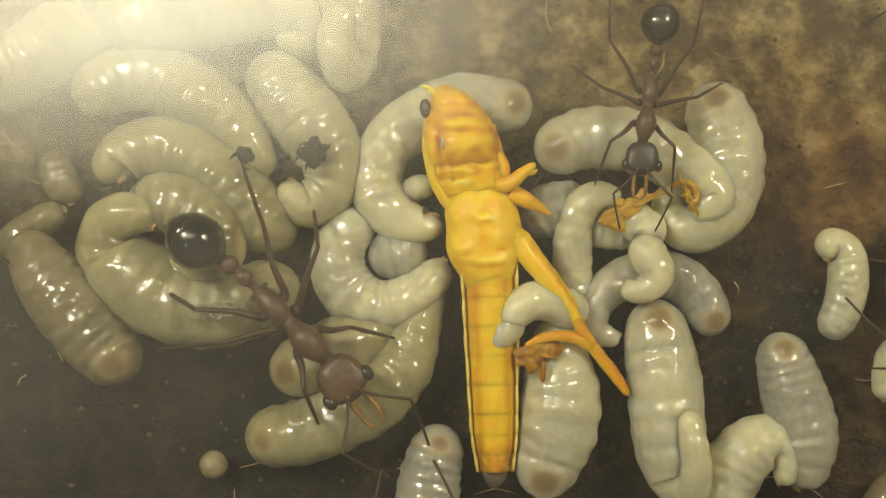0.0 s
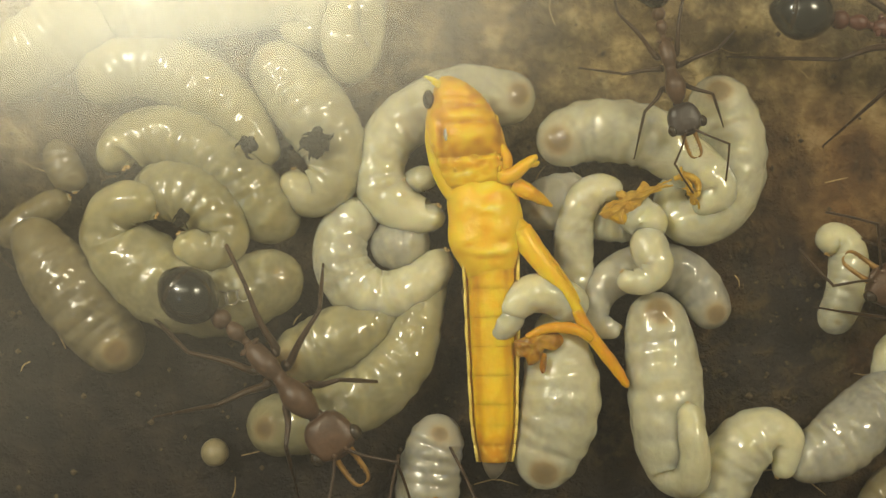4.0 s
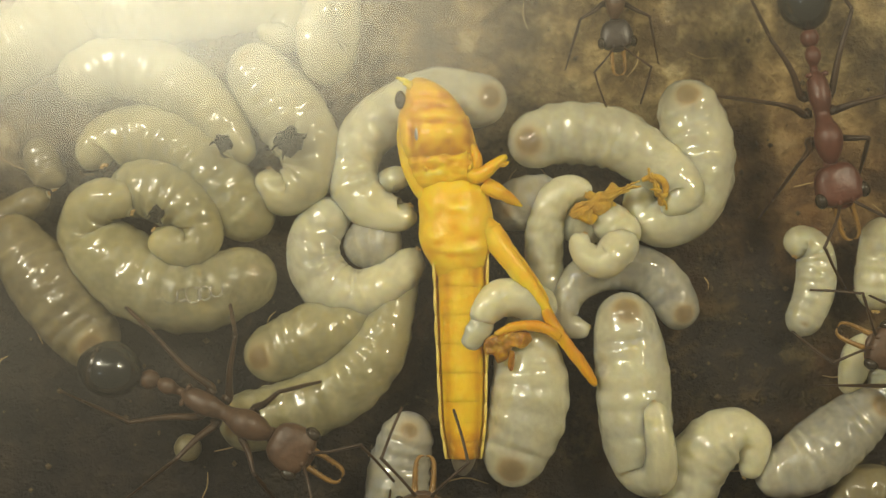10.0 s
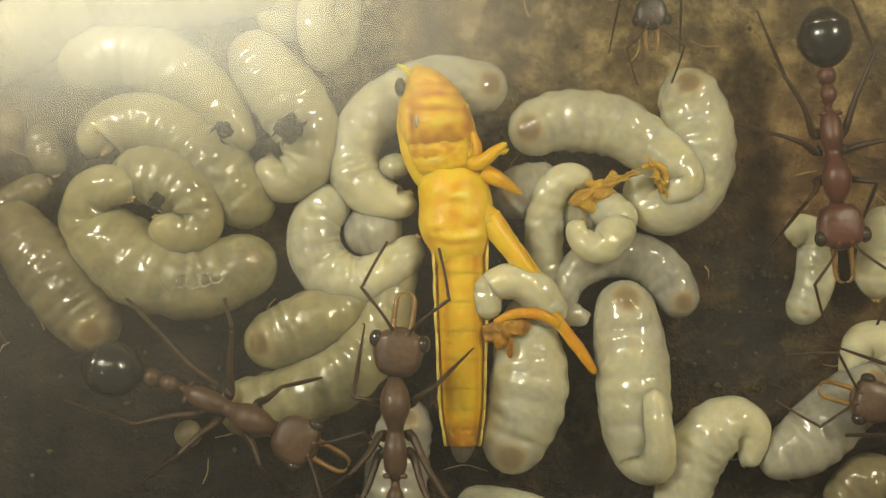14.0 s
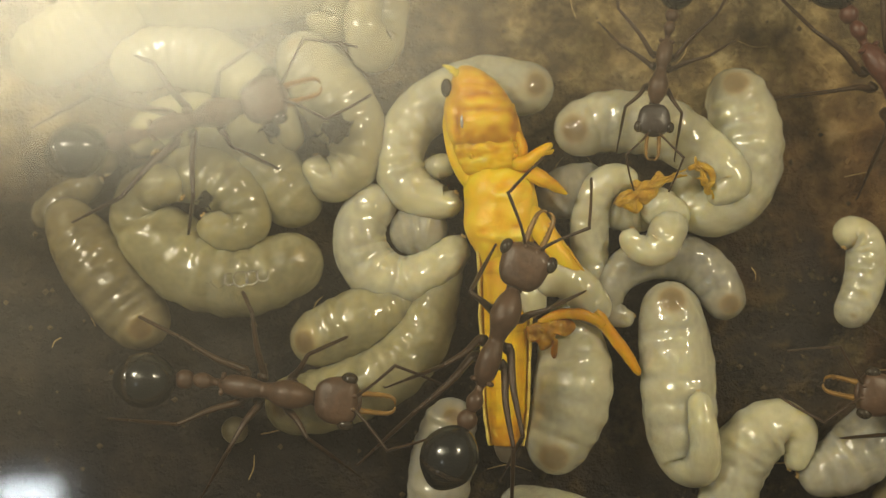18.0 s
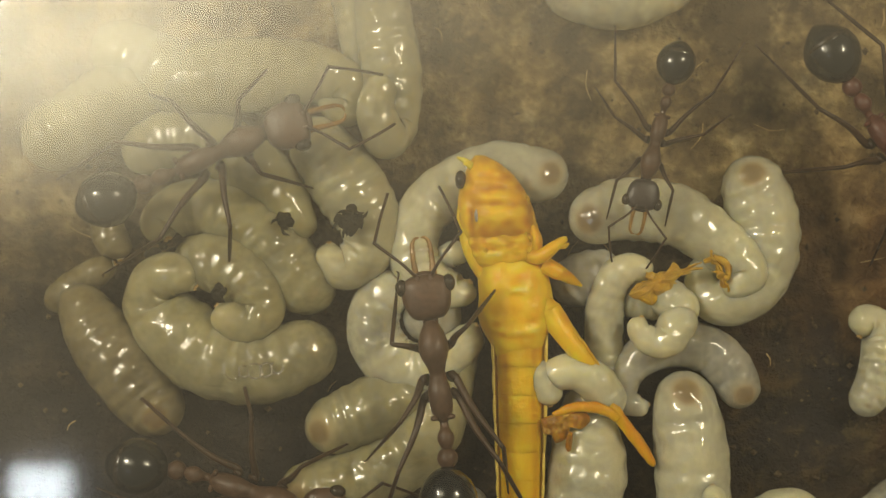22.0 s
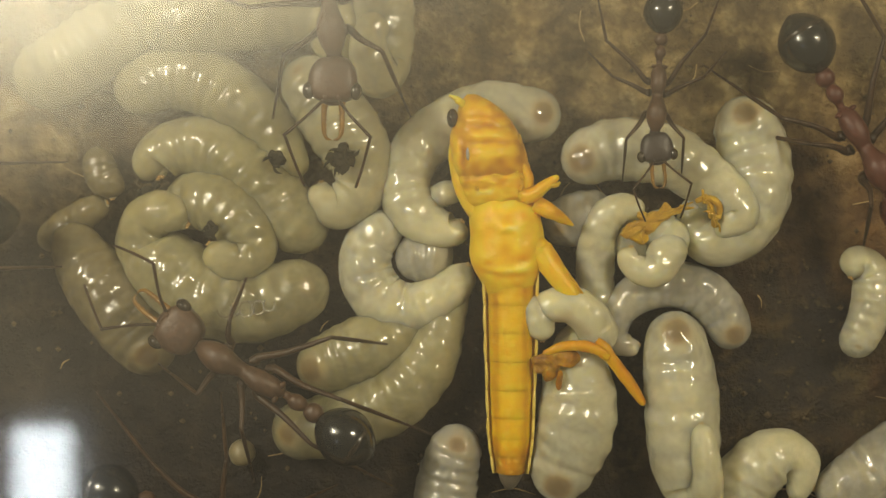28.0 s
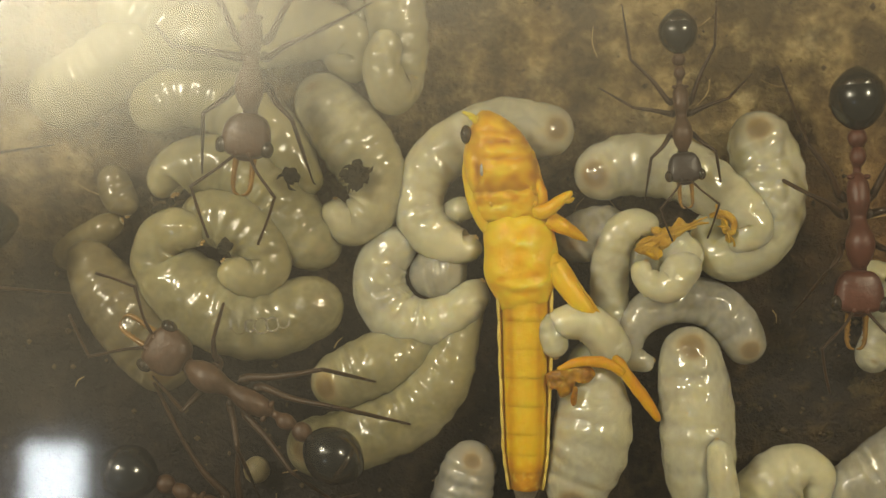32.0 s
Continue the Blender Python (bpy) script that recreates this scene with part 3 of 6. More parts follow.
    for n, (knee, foot) in enumerate(legs):
        k = -1 if n % 2 else 1
        y0 = (1.7, -0.4, -1.6)[n // 2]
        hip = (0.75 * k, y0, -0.15)
        rel = lambda p: tuple(a - b for a, b in zip(p, hip))
        kn, ft = rel(knee), rel(foot)
        mid = tuple(a * 0.5 + b * 0.5 for a, b in zip(kn, ft))
        leg = thing_part("leg", scaled(limb([(0, 0, 0, 0.42), (0.35 * k, 0, -0.15, 0.3), (kn[0] * 0.45, kn[1] * 0.45, kn[2] * 0.55, 0.22), (kn[0] * 0.92, kn[1] * 0.92, kn[2] * 0.98, 0.15), (*kn, 0.14)], 8, 22)), LEG_BROWN, root, (hip[0] * s, hip[1] * s, hip[2] * s, 0, 0, 0))
        d = Vector(ft) - Vector(kn)
        ankle = Vector(kn) + d * 0.68
        part("shin", scaled(limb([(*kn, 0.14), (*(Vector(kn) + d * 0.3), 0.155), (*ankle, 0.1)], 8, 14)), LEG_BROWN, leg)
        part("foot", scaled(limb([(*ankle, 0.1), (*(Vector(kn) + d * 0.85), 0.08), (*ft, 0.07), (ft[0] + 0.18 * k, ft[1] + 0.1, ft[2], 0.03)], 7, 12)), LEG_BROWN, leg)
        made.append(leg)
    return root, head, tail, made


def thing_part(name, bm, material, parent, place):
    ob = part(name, bm, material, parent)
    x, y, z, a, b, c = place
    ob.matrix_basis = pose(x * MM, y * MM, z * MM, a, b, c)
    return ob


def stance(down, seed, spread=1.0):
    """Knees and feet of six legs that stand `down` below the thorax, each a little off its neighbour's pose."""
    rnd = random.Random(seed)
    out = []
    for kx, ky, fx, fy in ((2.8, 3.2, 4.4, 6.6), (4.6, -1.2, 7.6, -4.2), (4.2, -5.8, 5.2, -12.5)):
        for k in (1, -1):
            a, b, c = rnd.uniform(0.8, 1.15), rnd.uniform(-0.9, 0.9), rnd.uniform(0.75, 1.15)
            out.append(((kx * k * spread * a, ky + b, rnd.uniform(0.9, 1.7)), (fx * k * spread * c, fy + 1.6 * b, -down)))
    return out


# ---- the nest ----
def relief_sheet(name, x0, x1, y0, y1, step, height, material, seed):
    nx, ny = int((x1 - x0) / step) + 1, int((y1 - y0) / step) + 1
    verts, faces = [], []
    for j in range(ny):
        for i in range(nx):
            x, y = x0 + i * step, y0 + j * step
            h = height * (noise.noise(Vector((x * 0.12, y * 0.12, seed))) + 0.5 * noise.noise(Vector((x * 0.5, y * 0.5, seed))) + 0.25 * noise.noise(Vector((x * 1.4, y * 1.4, seed))))
            verts.append((x * MM, y * MM, (h - height * 0.6) * MM))
    for j in range(ny - 1):
        for i in range(nx - 1):
            a = j * nx + i
            faces.append((a, a + 1, a + nx + 1, a + nx))
    me = bpy.data.meshes.new(name)
    me.from_pydata(verts, [], faces)
    me.materials.append(material)
    me.shade_smooth()
    return new(name, me)


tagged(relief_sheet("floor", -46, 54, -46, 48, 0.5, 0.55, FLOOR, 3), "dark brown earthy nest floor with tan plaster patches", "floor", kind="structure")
for name, box in (("wall_west", (-54, -46, -46, 48)), ("wall_east", (54, 62, -46, 48)), ("wall_south", (-54, 62, -54, -46)), ("wall_north", (-54, 62, 48, 56))):
    tagged(part(name, slab(box[0], box[1], box[2], box[3], -6, 14.5, 0.6), WALL_NEST), "rough tan plaster wall of the ant nest", "nest wall", kind="structure")
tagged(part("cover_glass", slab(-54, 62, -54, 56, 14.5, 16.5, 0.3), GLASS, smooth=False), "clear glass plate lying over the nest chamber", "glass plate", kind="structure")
tagged(part("table", slab(-260, 240, -210, 210, -26, -6, 3), TABLE), "brown wooden table under the ant nest", "table", kind="structure")

# ---- the lamps round it ----
def lamp(label, x, y, z, half_x, half_y, material, foot, level=False, round_face=True):
    """A lamp on a bent arm whose glowing face looks down at the nest; the arm stands on the table at foot."""
    root = tagged(new("desk_lamp"), label, "lamp")
    root.matrix_basis = pose(x * MM, y * MM, z * MM) if level else look((x * MM, y * MM, z * MM), (0, 0, 0))
    bm = bmesh.new()
    if round_face:
        bmesh.ops.create_circle(bm, cap_ends=True, radius=1, segments=40)
    else:
        bmesh.ops.create_grid(bm, x_segments=1, y_segments=1, size=1)
    for v in bm.verts:
        v.co = Vector((v.co.x * half_x, v.co.y * half_y, 0))
    part("lamp_face", bm, material, root, smooth=False)
    r = max(half_x, half_y)
    cap = limb([(0, 0, 1.5, r + 1.5), (0, 0, 4, r + 1.5), (0, 0, 12, 0.6 * r), (0, 0, 16, 3)], 28, 16)
    bmesh.ops.scale(cap, vec=(half_x / r, half_y / r, 1), verts=cap.verts)
    part("lamp_housing", cap, TABLE, root)
    to_root = root.matrix_basis.inverted()
    path = [Vector((x, y, z)), Vector((x * 1.25, y * 1.25, z + 45)), Vector((foot[0], foot[1], z + 10)), Vector((foot[0], foot[1], 60)), Vector((foot[0], foot[1], -4))]
    local = [to_root @ (v * MM) / MM for v in path]
    local[0] = Vector((0, 0, 14))
    part("lamp_arm", limb([(*v, 3.0) for v in local], 10, 60), TABLE, root)
    base = blob(26, 26, 5, 0, 0, 0, 28)
    bmesh.ops.transform(base, matrix=Matrix.Translation(to_root @ (Vector((foot[0], foot[1], -3)) * MM) / MM) @ to_root.to_3x3().to_4x4(), verts=base.verts)
    part("lamp_base", base, TABLE, root)
    return root


LED = shine("led_white", (1.0, 0.88, 0.64), 96)
LED_WEAK = shine("led_white_weak", (1.0, 0.91, 0.72), 84)
WINDOW_LIGHT = shine("cool_white", (0.86, 0.94, 1.0), 14)
SHADE = shine("shade_cream", (1.0, 0.91, 0.66), 10.5, (76, 36))
lamp("small bright lamp on a bent arm", 88, 52, 124, 12, 12, LED, (165, 120))
lamp("small lamp on a bent arm", -82, 46, 102, 12, 12, LED_WEAK, (-170, 130))
panel_lamp = lamp("small square cool white light panel on an arm", -136, -74, 290, 8.5, 21, WINDOW_LIGHT, (-200, -130), True, False)
shade_lamp = lamp("soft cream lampshade glowing beside the camera", -57, 37, 120, 76, 36, SHADE, (-190, 50), True)


# ---- the nymph ----
def plate(points, thick, material, parent, name, label="", z=0.0, steep=1.0, relief=None):
    """A domed shell plate with the given outline; steep: how upright its rim stands; relief: height and tone at a spot.
    """
    bm = bmesh.new()
    outline, _ = resampled([(x, y, 0) for x, y in points] + [(*points[0], 0)], 141 if relief else 57)
    cx, cy = outline[:-1, 0].mean(), outline[:-1, 1].mean()
    rings, tones = [], []
    scale = [0.97, 1.0] + [math.cos(a) for a in np.linspace(0.18, 1.53, 38 if relief else 10)]
    for k, f in enumerate(scale):
        h = -0.4 if k == 0 else (1 - f ** (1.6 + 2.2 * steep)) ** (0.5 + 0.2 * (1 - steep)) if f < 1 else 0.0
        row = []
        for x, y, _ in outline[:-1]:
            px, py = cx + (x - cx) * f, cy + (y - cy) * f
            up, tone = relief(px / P9 + 880, 330 - py / P9) if relief else (0.0, 1.0)
            up = up * min(1.0, (1 - f) * 6) + 0.05 * noise.noise(Vector((px * 0.9, py * 1.5, z))) + 0.03 * noise.noise(Vector((px * 2.2, py * 3.6, z)))
            row.append(bm.verts.new((px, py, z + thick * h + up)))
            tones.append(tone)
        rings.append(row)
    for a, b in zip(rings, rings[1:]):
        for j in range(len(a)):
            bm.faces.new((a[j], a[(j + 1) % len(a)], b[(j + 1) % len(a)], b[j]))
    bm.faces.new(rings[-1])
    bm.faces.new(rings[0][::-1])
    bmesh.ops.recalc_face_normals(bm, faces=bm.faces)
    ob = part(name, bm, material, parent, label)
    if relief:
        ob.data.attributes.new("shell_tone", "FLOAT", "POINT").data.foreach_set("value", np.array(tones, np.float32))
    return ob


def hump(x, y, cx, cy, rx, ry, power=2):
    return math.exp(-abs((x - cx) / rx) ** power - abs((y - cy) / ry) ** power)


def ragged(x, y, scale, seed):
    return noise.noise(Vector((x / scale, y / scale, seed)))


def face_relief(x, y):
    """Forehead dome, pale brow band, rounded face lobe and side furrows of the head."""
    w = y + 0.0016 * (x - 850) ** 2 + 5 * ragged(x, y, 24, 1)
    brow = hump(x, w, 848, 158, 42, 7)
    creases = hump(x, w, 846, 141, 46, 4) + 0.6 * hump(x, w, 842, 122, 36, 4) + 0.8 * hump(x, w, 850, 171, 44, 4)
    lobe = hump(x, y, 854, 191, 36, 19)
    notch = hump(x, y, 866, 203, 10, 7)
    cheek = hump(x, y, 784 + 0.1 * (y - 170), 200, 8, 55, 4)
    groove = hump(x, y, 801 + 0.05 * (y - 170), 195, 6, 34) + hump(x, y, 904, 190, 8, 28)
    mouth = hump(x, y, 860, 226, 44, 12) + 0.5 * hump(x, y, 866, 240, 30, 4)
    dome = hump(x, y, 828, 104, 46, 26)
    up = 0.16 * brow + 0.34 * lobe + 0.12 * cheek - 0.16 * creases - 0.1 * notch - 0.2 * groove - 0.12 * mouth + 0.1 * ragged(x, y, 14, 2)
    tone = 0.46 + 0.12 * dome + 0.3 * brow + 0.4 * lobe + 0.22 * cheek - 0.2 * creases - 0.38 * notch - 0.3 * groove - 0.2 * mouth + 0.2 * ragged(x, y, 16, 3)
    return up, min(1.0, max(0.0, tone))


def throat_relief(x, y):
    """Crumpled mouthparts and neck skin between head and breast."""
    folds = ragged(x, y * 1.4, 20, 5) + 0.5 * ragged(x, y * 1.3, 9, 6)
    pale = hump(x, y, 840, 258, 50, 14)
    return 0.2 * folds, min(1.0, max(0.0, 0.5 + 0.3 * folds + 0.4 * pale))


def breast_relief(x, y):
    """Broad breast shield: a pale middle ridge, shallow wrinkles and the curved rim of the hind shield."""
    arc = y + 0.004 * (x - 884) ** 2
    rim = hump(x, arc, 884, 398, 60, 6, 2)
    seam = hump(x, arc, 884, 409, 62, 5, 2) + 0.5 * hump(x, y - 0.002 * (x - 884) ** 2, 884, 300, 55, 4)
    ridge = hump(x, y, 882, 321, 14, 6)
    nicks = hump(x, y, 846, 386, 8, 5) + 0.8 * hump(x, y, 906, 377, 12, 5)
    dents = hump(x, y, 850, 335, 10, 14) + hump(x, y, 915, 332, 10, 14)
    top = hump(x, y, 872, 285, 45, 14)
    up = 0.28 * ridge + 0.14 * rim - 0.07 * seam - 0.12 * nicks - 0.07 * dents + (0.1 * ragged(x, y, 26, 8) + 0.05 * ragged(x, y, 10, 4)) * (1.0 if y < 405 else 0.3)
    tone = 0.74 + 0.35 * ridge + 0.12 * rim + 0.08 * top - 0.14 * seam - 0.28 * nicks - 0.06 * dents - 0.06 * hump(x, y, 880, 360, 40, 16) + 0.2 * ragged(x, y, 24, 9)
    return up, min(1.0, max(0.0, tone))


def loft(name, rows, parent, relief, label="", power=0.8, steps=64, around=44, capped=True):
    """A rounded body piece through rows of (y, left, right, base height, swell), its top shaped by relief."""
    bm = bmesh.new()
    ys = [r[0] for r in rows]
    tones, rings = [], []
    for k in range(steps):
        f = 0.5 - 0.5 * math.cos(math.pi * (k + 0.35) / (steps - 0.3))
        y, xl, xr, zb, h = catmull(np.array(rows, float), f * (len(rows) - 1))
        end = min(1.0, 4.0 * f, 4.0 * (1 - f))
        end = math.sqrt(max(0.02, 1 - (1 - end) ** 2)) if capped else 1.0
        row = []
        for j in range(around):
            a = 2 * math.pi * j / around
            x = (xl + xr) / 2 + (xr - xl) / 2 * math.cos(a) * (0.6 + 0.4 * end)
            lift = math.sin(a)
            px, py = n2(x, y)
            up, tone = relief(x, y)
            z = zb + (h * end * max(0.0, lift) ** power + up * max(0.0, lift) ** 0.7 * end if lift > 0 else 0.75 * lift * end)
            row.append(bm.verts.new((px, py, z)))
            tones.append(tone)
        rings.append(row)
    for a, b in zip(rings, rings[1:]):
        for j in range(around):
            bm.faces.new((a[j], a[(j + 1) % around], b[(j + 1) % around], b[j]))
    bm.faces.new(rings[0][::-1])
    bm.faces.new(rings[-1])
    bmesh.ops.recalc_face_normals(bm, faces=bm.faces)
    ob = part(name, bm, SHELL, parent, label)
    ob.data.attributes.new("shell_tone", "FLOAT", "POINT").data.foreach_set("value", np.array(tones, np.float32))
    return ob


def stick(name, points, parent, tone=0.6, stripe=0.0, sides=16, count=34, label=""):
    """A tapered amber limb through (x, y, height, radius); stripe darkens its outer flank."""
    pts = [(*n2(x, y), z, r) for x, y, z, r in points]
    bm = limb(pts, sides, count)
    for v in bm.verts:
        v.co += Vector((1, 1, 1)) * 0.05 * noise.noise(v.co * 1.3)
    ob = part(name, bm, SHELL, parent, label)
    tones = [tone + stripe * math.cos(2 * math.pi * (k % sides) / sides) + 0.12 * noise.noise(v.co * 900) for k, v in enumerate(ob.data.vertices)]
    ob.data.attributes.new("shell_tone", "FLOAT", "POINT").data.foreach_set("value", np.clip(np.array(tones, np.float32), 0, 1))
    return ob


P9 = 0.0383  # millimetres for one unit of the nymph's own drawing


def n2(x, y):
    return ((x - 880) * P9, (330 - y) * P9)


def outline(*pts):
    return [n2(x, y) for x, y in pts]


def belly_relief(x, y):
    """Smooth belly: a paler middle, amber flanks, and faint joints between its rings."""
    joint = sum(hump(0, y, 0, c, 1, 3.2) for c in BELLY_JOINTS)
    cx = 888 + 0.012 * (y - 410)
    t = abs(x - cx) / 40
    line = hump(t, 0, 0.66, 0, 0.13, 1)
    tail = min(1.0, max(0.0, (y - 705) / 70))
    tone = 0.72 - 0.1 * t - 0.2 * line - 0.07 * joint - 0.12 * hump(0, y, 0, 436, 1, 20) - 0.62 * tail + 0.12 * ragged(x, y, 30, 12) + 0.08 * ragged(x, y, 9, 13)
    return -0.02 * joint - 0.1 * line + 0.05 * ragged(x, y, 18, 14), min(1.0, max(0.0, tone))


BELLY_JOINTS = (460, 512, 564, 616, 668, 706, 740)


def build_nymph():
    root = tagged(thing("grasshopper_nymph", 0.9, 4.4), "dead amber-yellow insect nymph lying on its back across larvae", "insect")
    # belly: ringed segments that taper to a grey tip
    edges = (404,) + BELLY_JOINTS + (772,)
    half = lambda y: 42 - 9 * max(0.0, (y - 404) / 370) ** 1.5 - 6 * max(0.0, (y - 706) / 66)
    mid = lambda y: 888 + 0.012 * (y - 410)
    base = lambda y: 4.5 - 1.5 * (y - 404) / 370
    for a, b in zip(edges, edges[1:]):
        a -= 3
        ys = [a, a + 0.33 * (b - a), a + 0.67 * (b - a), b]
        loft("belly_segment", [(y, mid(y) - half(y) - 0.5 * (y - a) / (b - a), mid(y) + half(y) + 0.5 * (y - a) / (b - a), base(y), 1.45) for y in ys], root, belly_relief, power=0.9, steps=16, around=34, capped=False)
    part("tail_tip", limb([(*n2(x, y), z, r) for x, y, z, r in ((892, 756, 3.3, 1.0), (892, 772, 3.2, 0.9), (891, 788, 3.0, 0.7), (890, 802, 2.8, 0.35))], 18, 16), TIP_GREY, root, "grey shrivelled tail tip")
    for s in (-1, 1):
        for a, b in zip(edges, edges[1:]):
            rim = lambda y: mid(y) + s * (half(y) + 7 - 0.006 * (y - 404) + 1.5 * ragged(y, s * 40, 15, 2))
            pts = [(*n2(rim(y), y), base(y) + 0.45 + dz, r) for y, dz, r in ((a - 2, 0, 0.07), ((a + b) / 2, 0.12, 0.12), (b + 1, 0.02, 0.08))]
            part("side_flap", limb(pts, 7, 12), PALE_SEAM, root)
            rim_in = [(*n2(rim(y) - 4 * s, y), base(y) + 0.1, 0.16) for y in (a - 2, (a + b) / 2, b + 2)]
            part("side_skin", limb(rim_in, 7, 8), FOOD, root)
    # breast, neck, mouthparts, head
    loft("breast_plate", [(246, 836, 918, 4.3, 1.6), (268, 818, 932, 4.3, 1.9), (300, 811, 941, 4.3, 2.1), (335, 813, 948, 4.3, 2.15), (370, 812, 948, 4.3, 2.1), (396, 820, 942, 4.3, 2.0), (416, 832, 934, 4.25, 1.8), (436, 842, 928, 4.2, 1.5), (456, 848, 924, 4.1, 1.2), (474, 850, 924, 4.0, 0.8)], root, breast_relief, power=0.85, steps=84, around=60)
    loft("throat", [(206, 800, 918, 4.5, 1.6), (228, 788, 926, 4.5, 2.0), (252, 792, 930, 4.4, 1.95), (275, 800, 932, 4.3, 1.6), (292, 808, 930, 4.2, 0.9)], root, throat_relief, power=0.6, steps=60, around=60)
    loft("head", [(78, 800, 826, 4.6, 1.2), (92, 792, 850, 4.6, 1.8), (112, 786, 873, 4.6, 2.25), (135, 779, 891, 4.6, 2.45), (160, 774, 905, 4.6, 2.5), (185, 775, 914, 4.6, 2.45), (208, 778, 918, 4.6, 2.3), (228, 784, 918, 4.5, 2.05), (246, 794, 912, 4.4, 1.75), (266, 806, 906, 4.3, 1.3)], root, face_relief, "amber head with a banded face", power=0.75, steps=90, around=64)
    stick("cheek", [(783, 160, 5.3, 0.25), (784, 190, 5.35, 0.42), (790, 226, 5.25, 0.46), (801, 262, 5.1, 0.46), (818, 292, 4.9, 0.4), (838, 312, 4.8, 0.3)], root, 0.66, 0.12)
    stick("cheek", [(904, 190, 5.0, 0.3), (909, 208, 5.0, 0.38), (913, 228, 5.0, 0.42), (912, 248, 5.0, 0.36)], root, 0.45)
    rnd = random.Random(5)
    for k in range(14):
        x, y = rnd.uniform(822, 912), rnd.uniform(218, 246)
        stick("mouth_bit", [(x, y, rnd.uniform(6.0, 6.2), 0.1), (x + rnd.uniform(-5, 5), y + rnd.uniform(4, 8), rnd.uniform(6.05, 6.25), 0.14), (x + rnd.uniform(-8, 8), y + rnd.uniform(8, 14), 6.0, 0.05)], root, rnd.uniform(0.2, 0.55), sides=8, count=8)
    part("eye", blob(0.4, 0.66, 0.5, *n2(780, 125), 5.9, 18, 0.03), EYE_DARK, root, "dark oval eye")
    part("eye", blob(0.24, 0.5, 0.36, *n2(899, 164), 5.6, 16, 0.03), AMBER_DARK, root, "dull amber eye")
    # the highlight on the face, added as a small pale blob
    part("face_highlight", blob(0.17, 0.48, 0.2, *n2(810, 189), 6.72, 14, 0.1), HIGHLIGHT_GREY, root, "pale grey patch painted as a highlight on the face")
    stick("antenna_stub", [(800, 98, 5.9, 0.24), (787, 91, 6.1, 0.2), (774, 84, 6.2, 0.08)], root, 0.9, sides=8, count=12)
    stick("antenna_stub", [(800, 104, 6.0, 0.22), (792, 98, 6.2, 0.2), (785, 97, 6.3, 0.1)], root, 0.85, sides=8, count=12)
    stick("palp", [(906, 205, 5.6, 0.22), (916, 222, 5.9, 0.34), (918, 242, 5.9, 0.36), (910, 256, 5.7, 0.24)], root, 0.5, 0.12)
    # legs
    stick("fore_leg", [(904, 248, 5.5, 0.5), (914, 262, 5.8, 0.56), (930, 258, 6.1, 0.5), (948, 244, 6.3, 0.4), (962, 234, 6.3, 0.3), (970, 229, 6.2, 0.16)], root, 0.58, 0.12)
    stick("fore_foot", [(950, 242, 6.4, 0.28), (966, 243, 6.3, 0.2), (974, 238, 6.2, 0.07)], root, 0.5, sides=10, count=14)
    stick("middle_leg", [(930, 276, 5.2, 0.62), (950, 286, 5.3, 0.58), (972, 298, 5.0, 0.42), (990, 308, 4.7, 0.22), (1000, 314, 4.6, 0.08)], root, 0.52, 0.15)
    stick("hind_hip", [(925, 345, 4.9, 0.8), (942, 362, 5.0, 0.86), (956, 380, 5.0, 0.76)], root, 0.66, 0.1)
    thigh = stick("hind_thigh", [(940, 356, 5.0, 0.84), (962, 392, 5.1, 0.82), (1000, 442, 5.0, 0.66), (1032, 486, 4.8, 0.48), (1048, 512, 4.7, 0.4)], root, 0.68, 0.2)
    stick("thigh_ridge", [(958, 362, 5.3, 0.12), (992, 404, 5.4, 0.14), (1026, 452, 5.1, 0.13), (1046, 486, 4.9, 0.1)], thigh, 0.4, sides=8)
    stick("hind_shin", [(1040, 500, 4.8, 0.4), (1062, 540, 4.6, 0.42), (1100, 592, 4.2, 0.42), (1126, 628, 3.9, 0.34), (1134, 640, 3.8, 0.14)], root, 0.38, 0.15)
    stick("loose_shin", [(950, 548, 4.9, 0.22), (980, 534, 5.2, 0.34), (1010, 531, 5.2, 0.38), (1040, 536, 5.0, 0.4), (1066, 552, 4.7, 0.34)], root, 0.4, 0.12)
    rust = lambda x, y: (0.22 * ragged(x, y, 12, 21), min(1.0, max(0.0, 0.02 + 0.25 * ragged(x, y, 16, 22))))
    plate(outline((926, 556), (944, 548), (972, 540), (1004, 540), (1016, 556), (1000, 572), (982, 570), (972, 590), (954, 598), (946, 584), (932, 582)), 0.5, SHELL, root, "torn_skin", "reddish brown torn skin", z=4.9, steep=0.3, relief=rust)
    plate(outline((976, 574), (984, 580), (982, 606), (976, 612), (971, 600)), 0.25, SHELL, root, "torn_skin", z=5.35, steep=0.3, relief=rust)
    return root


build_nymph()

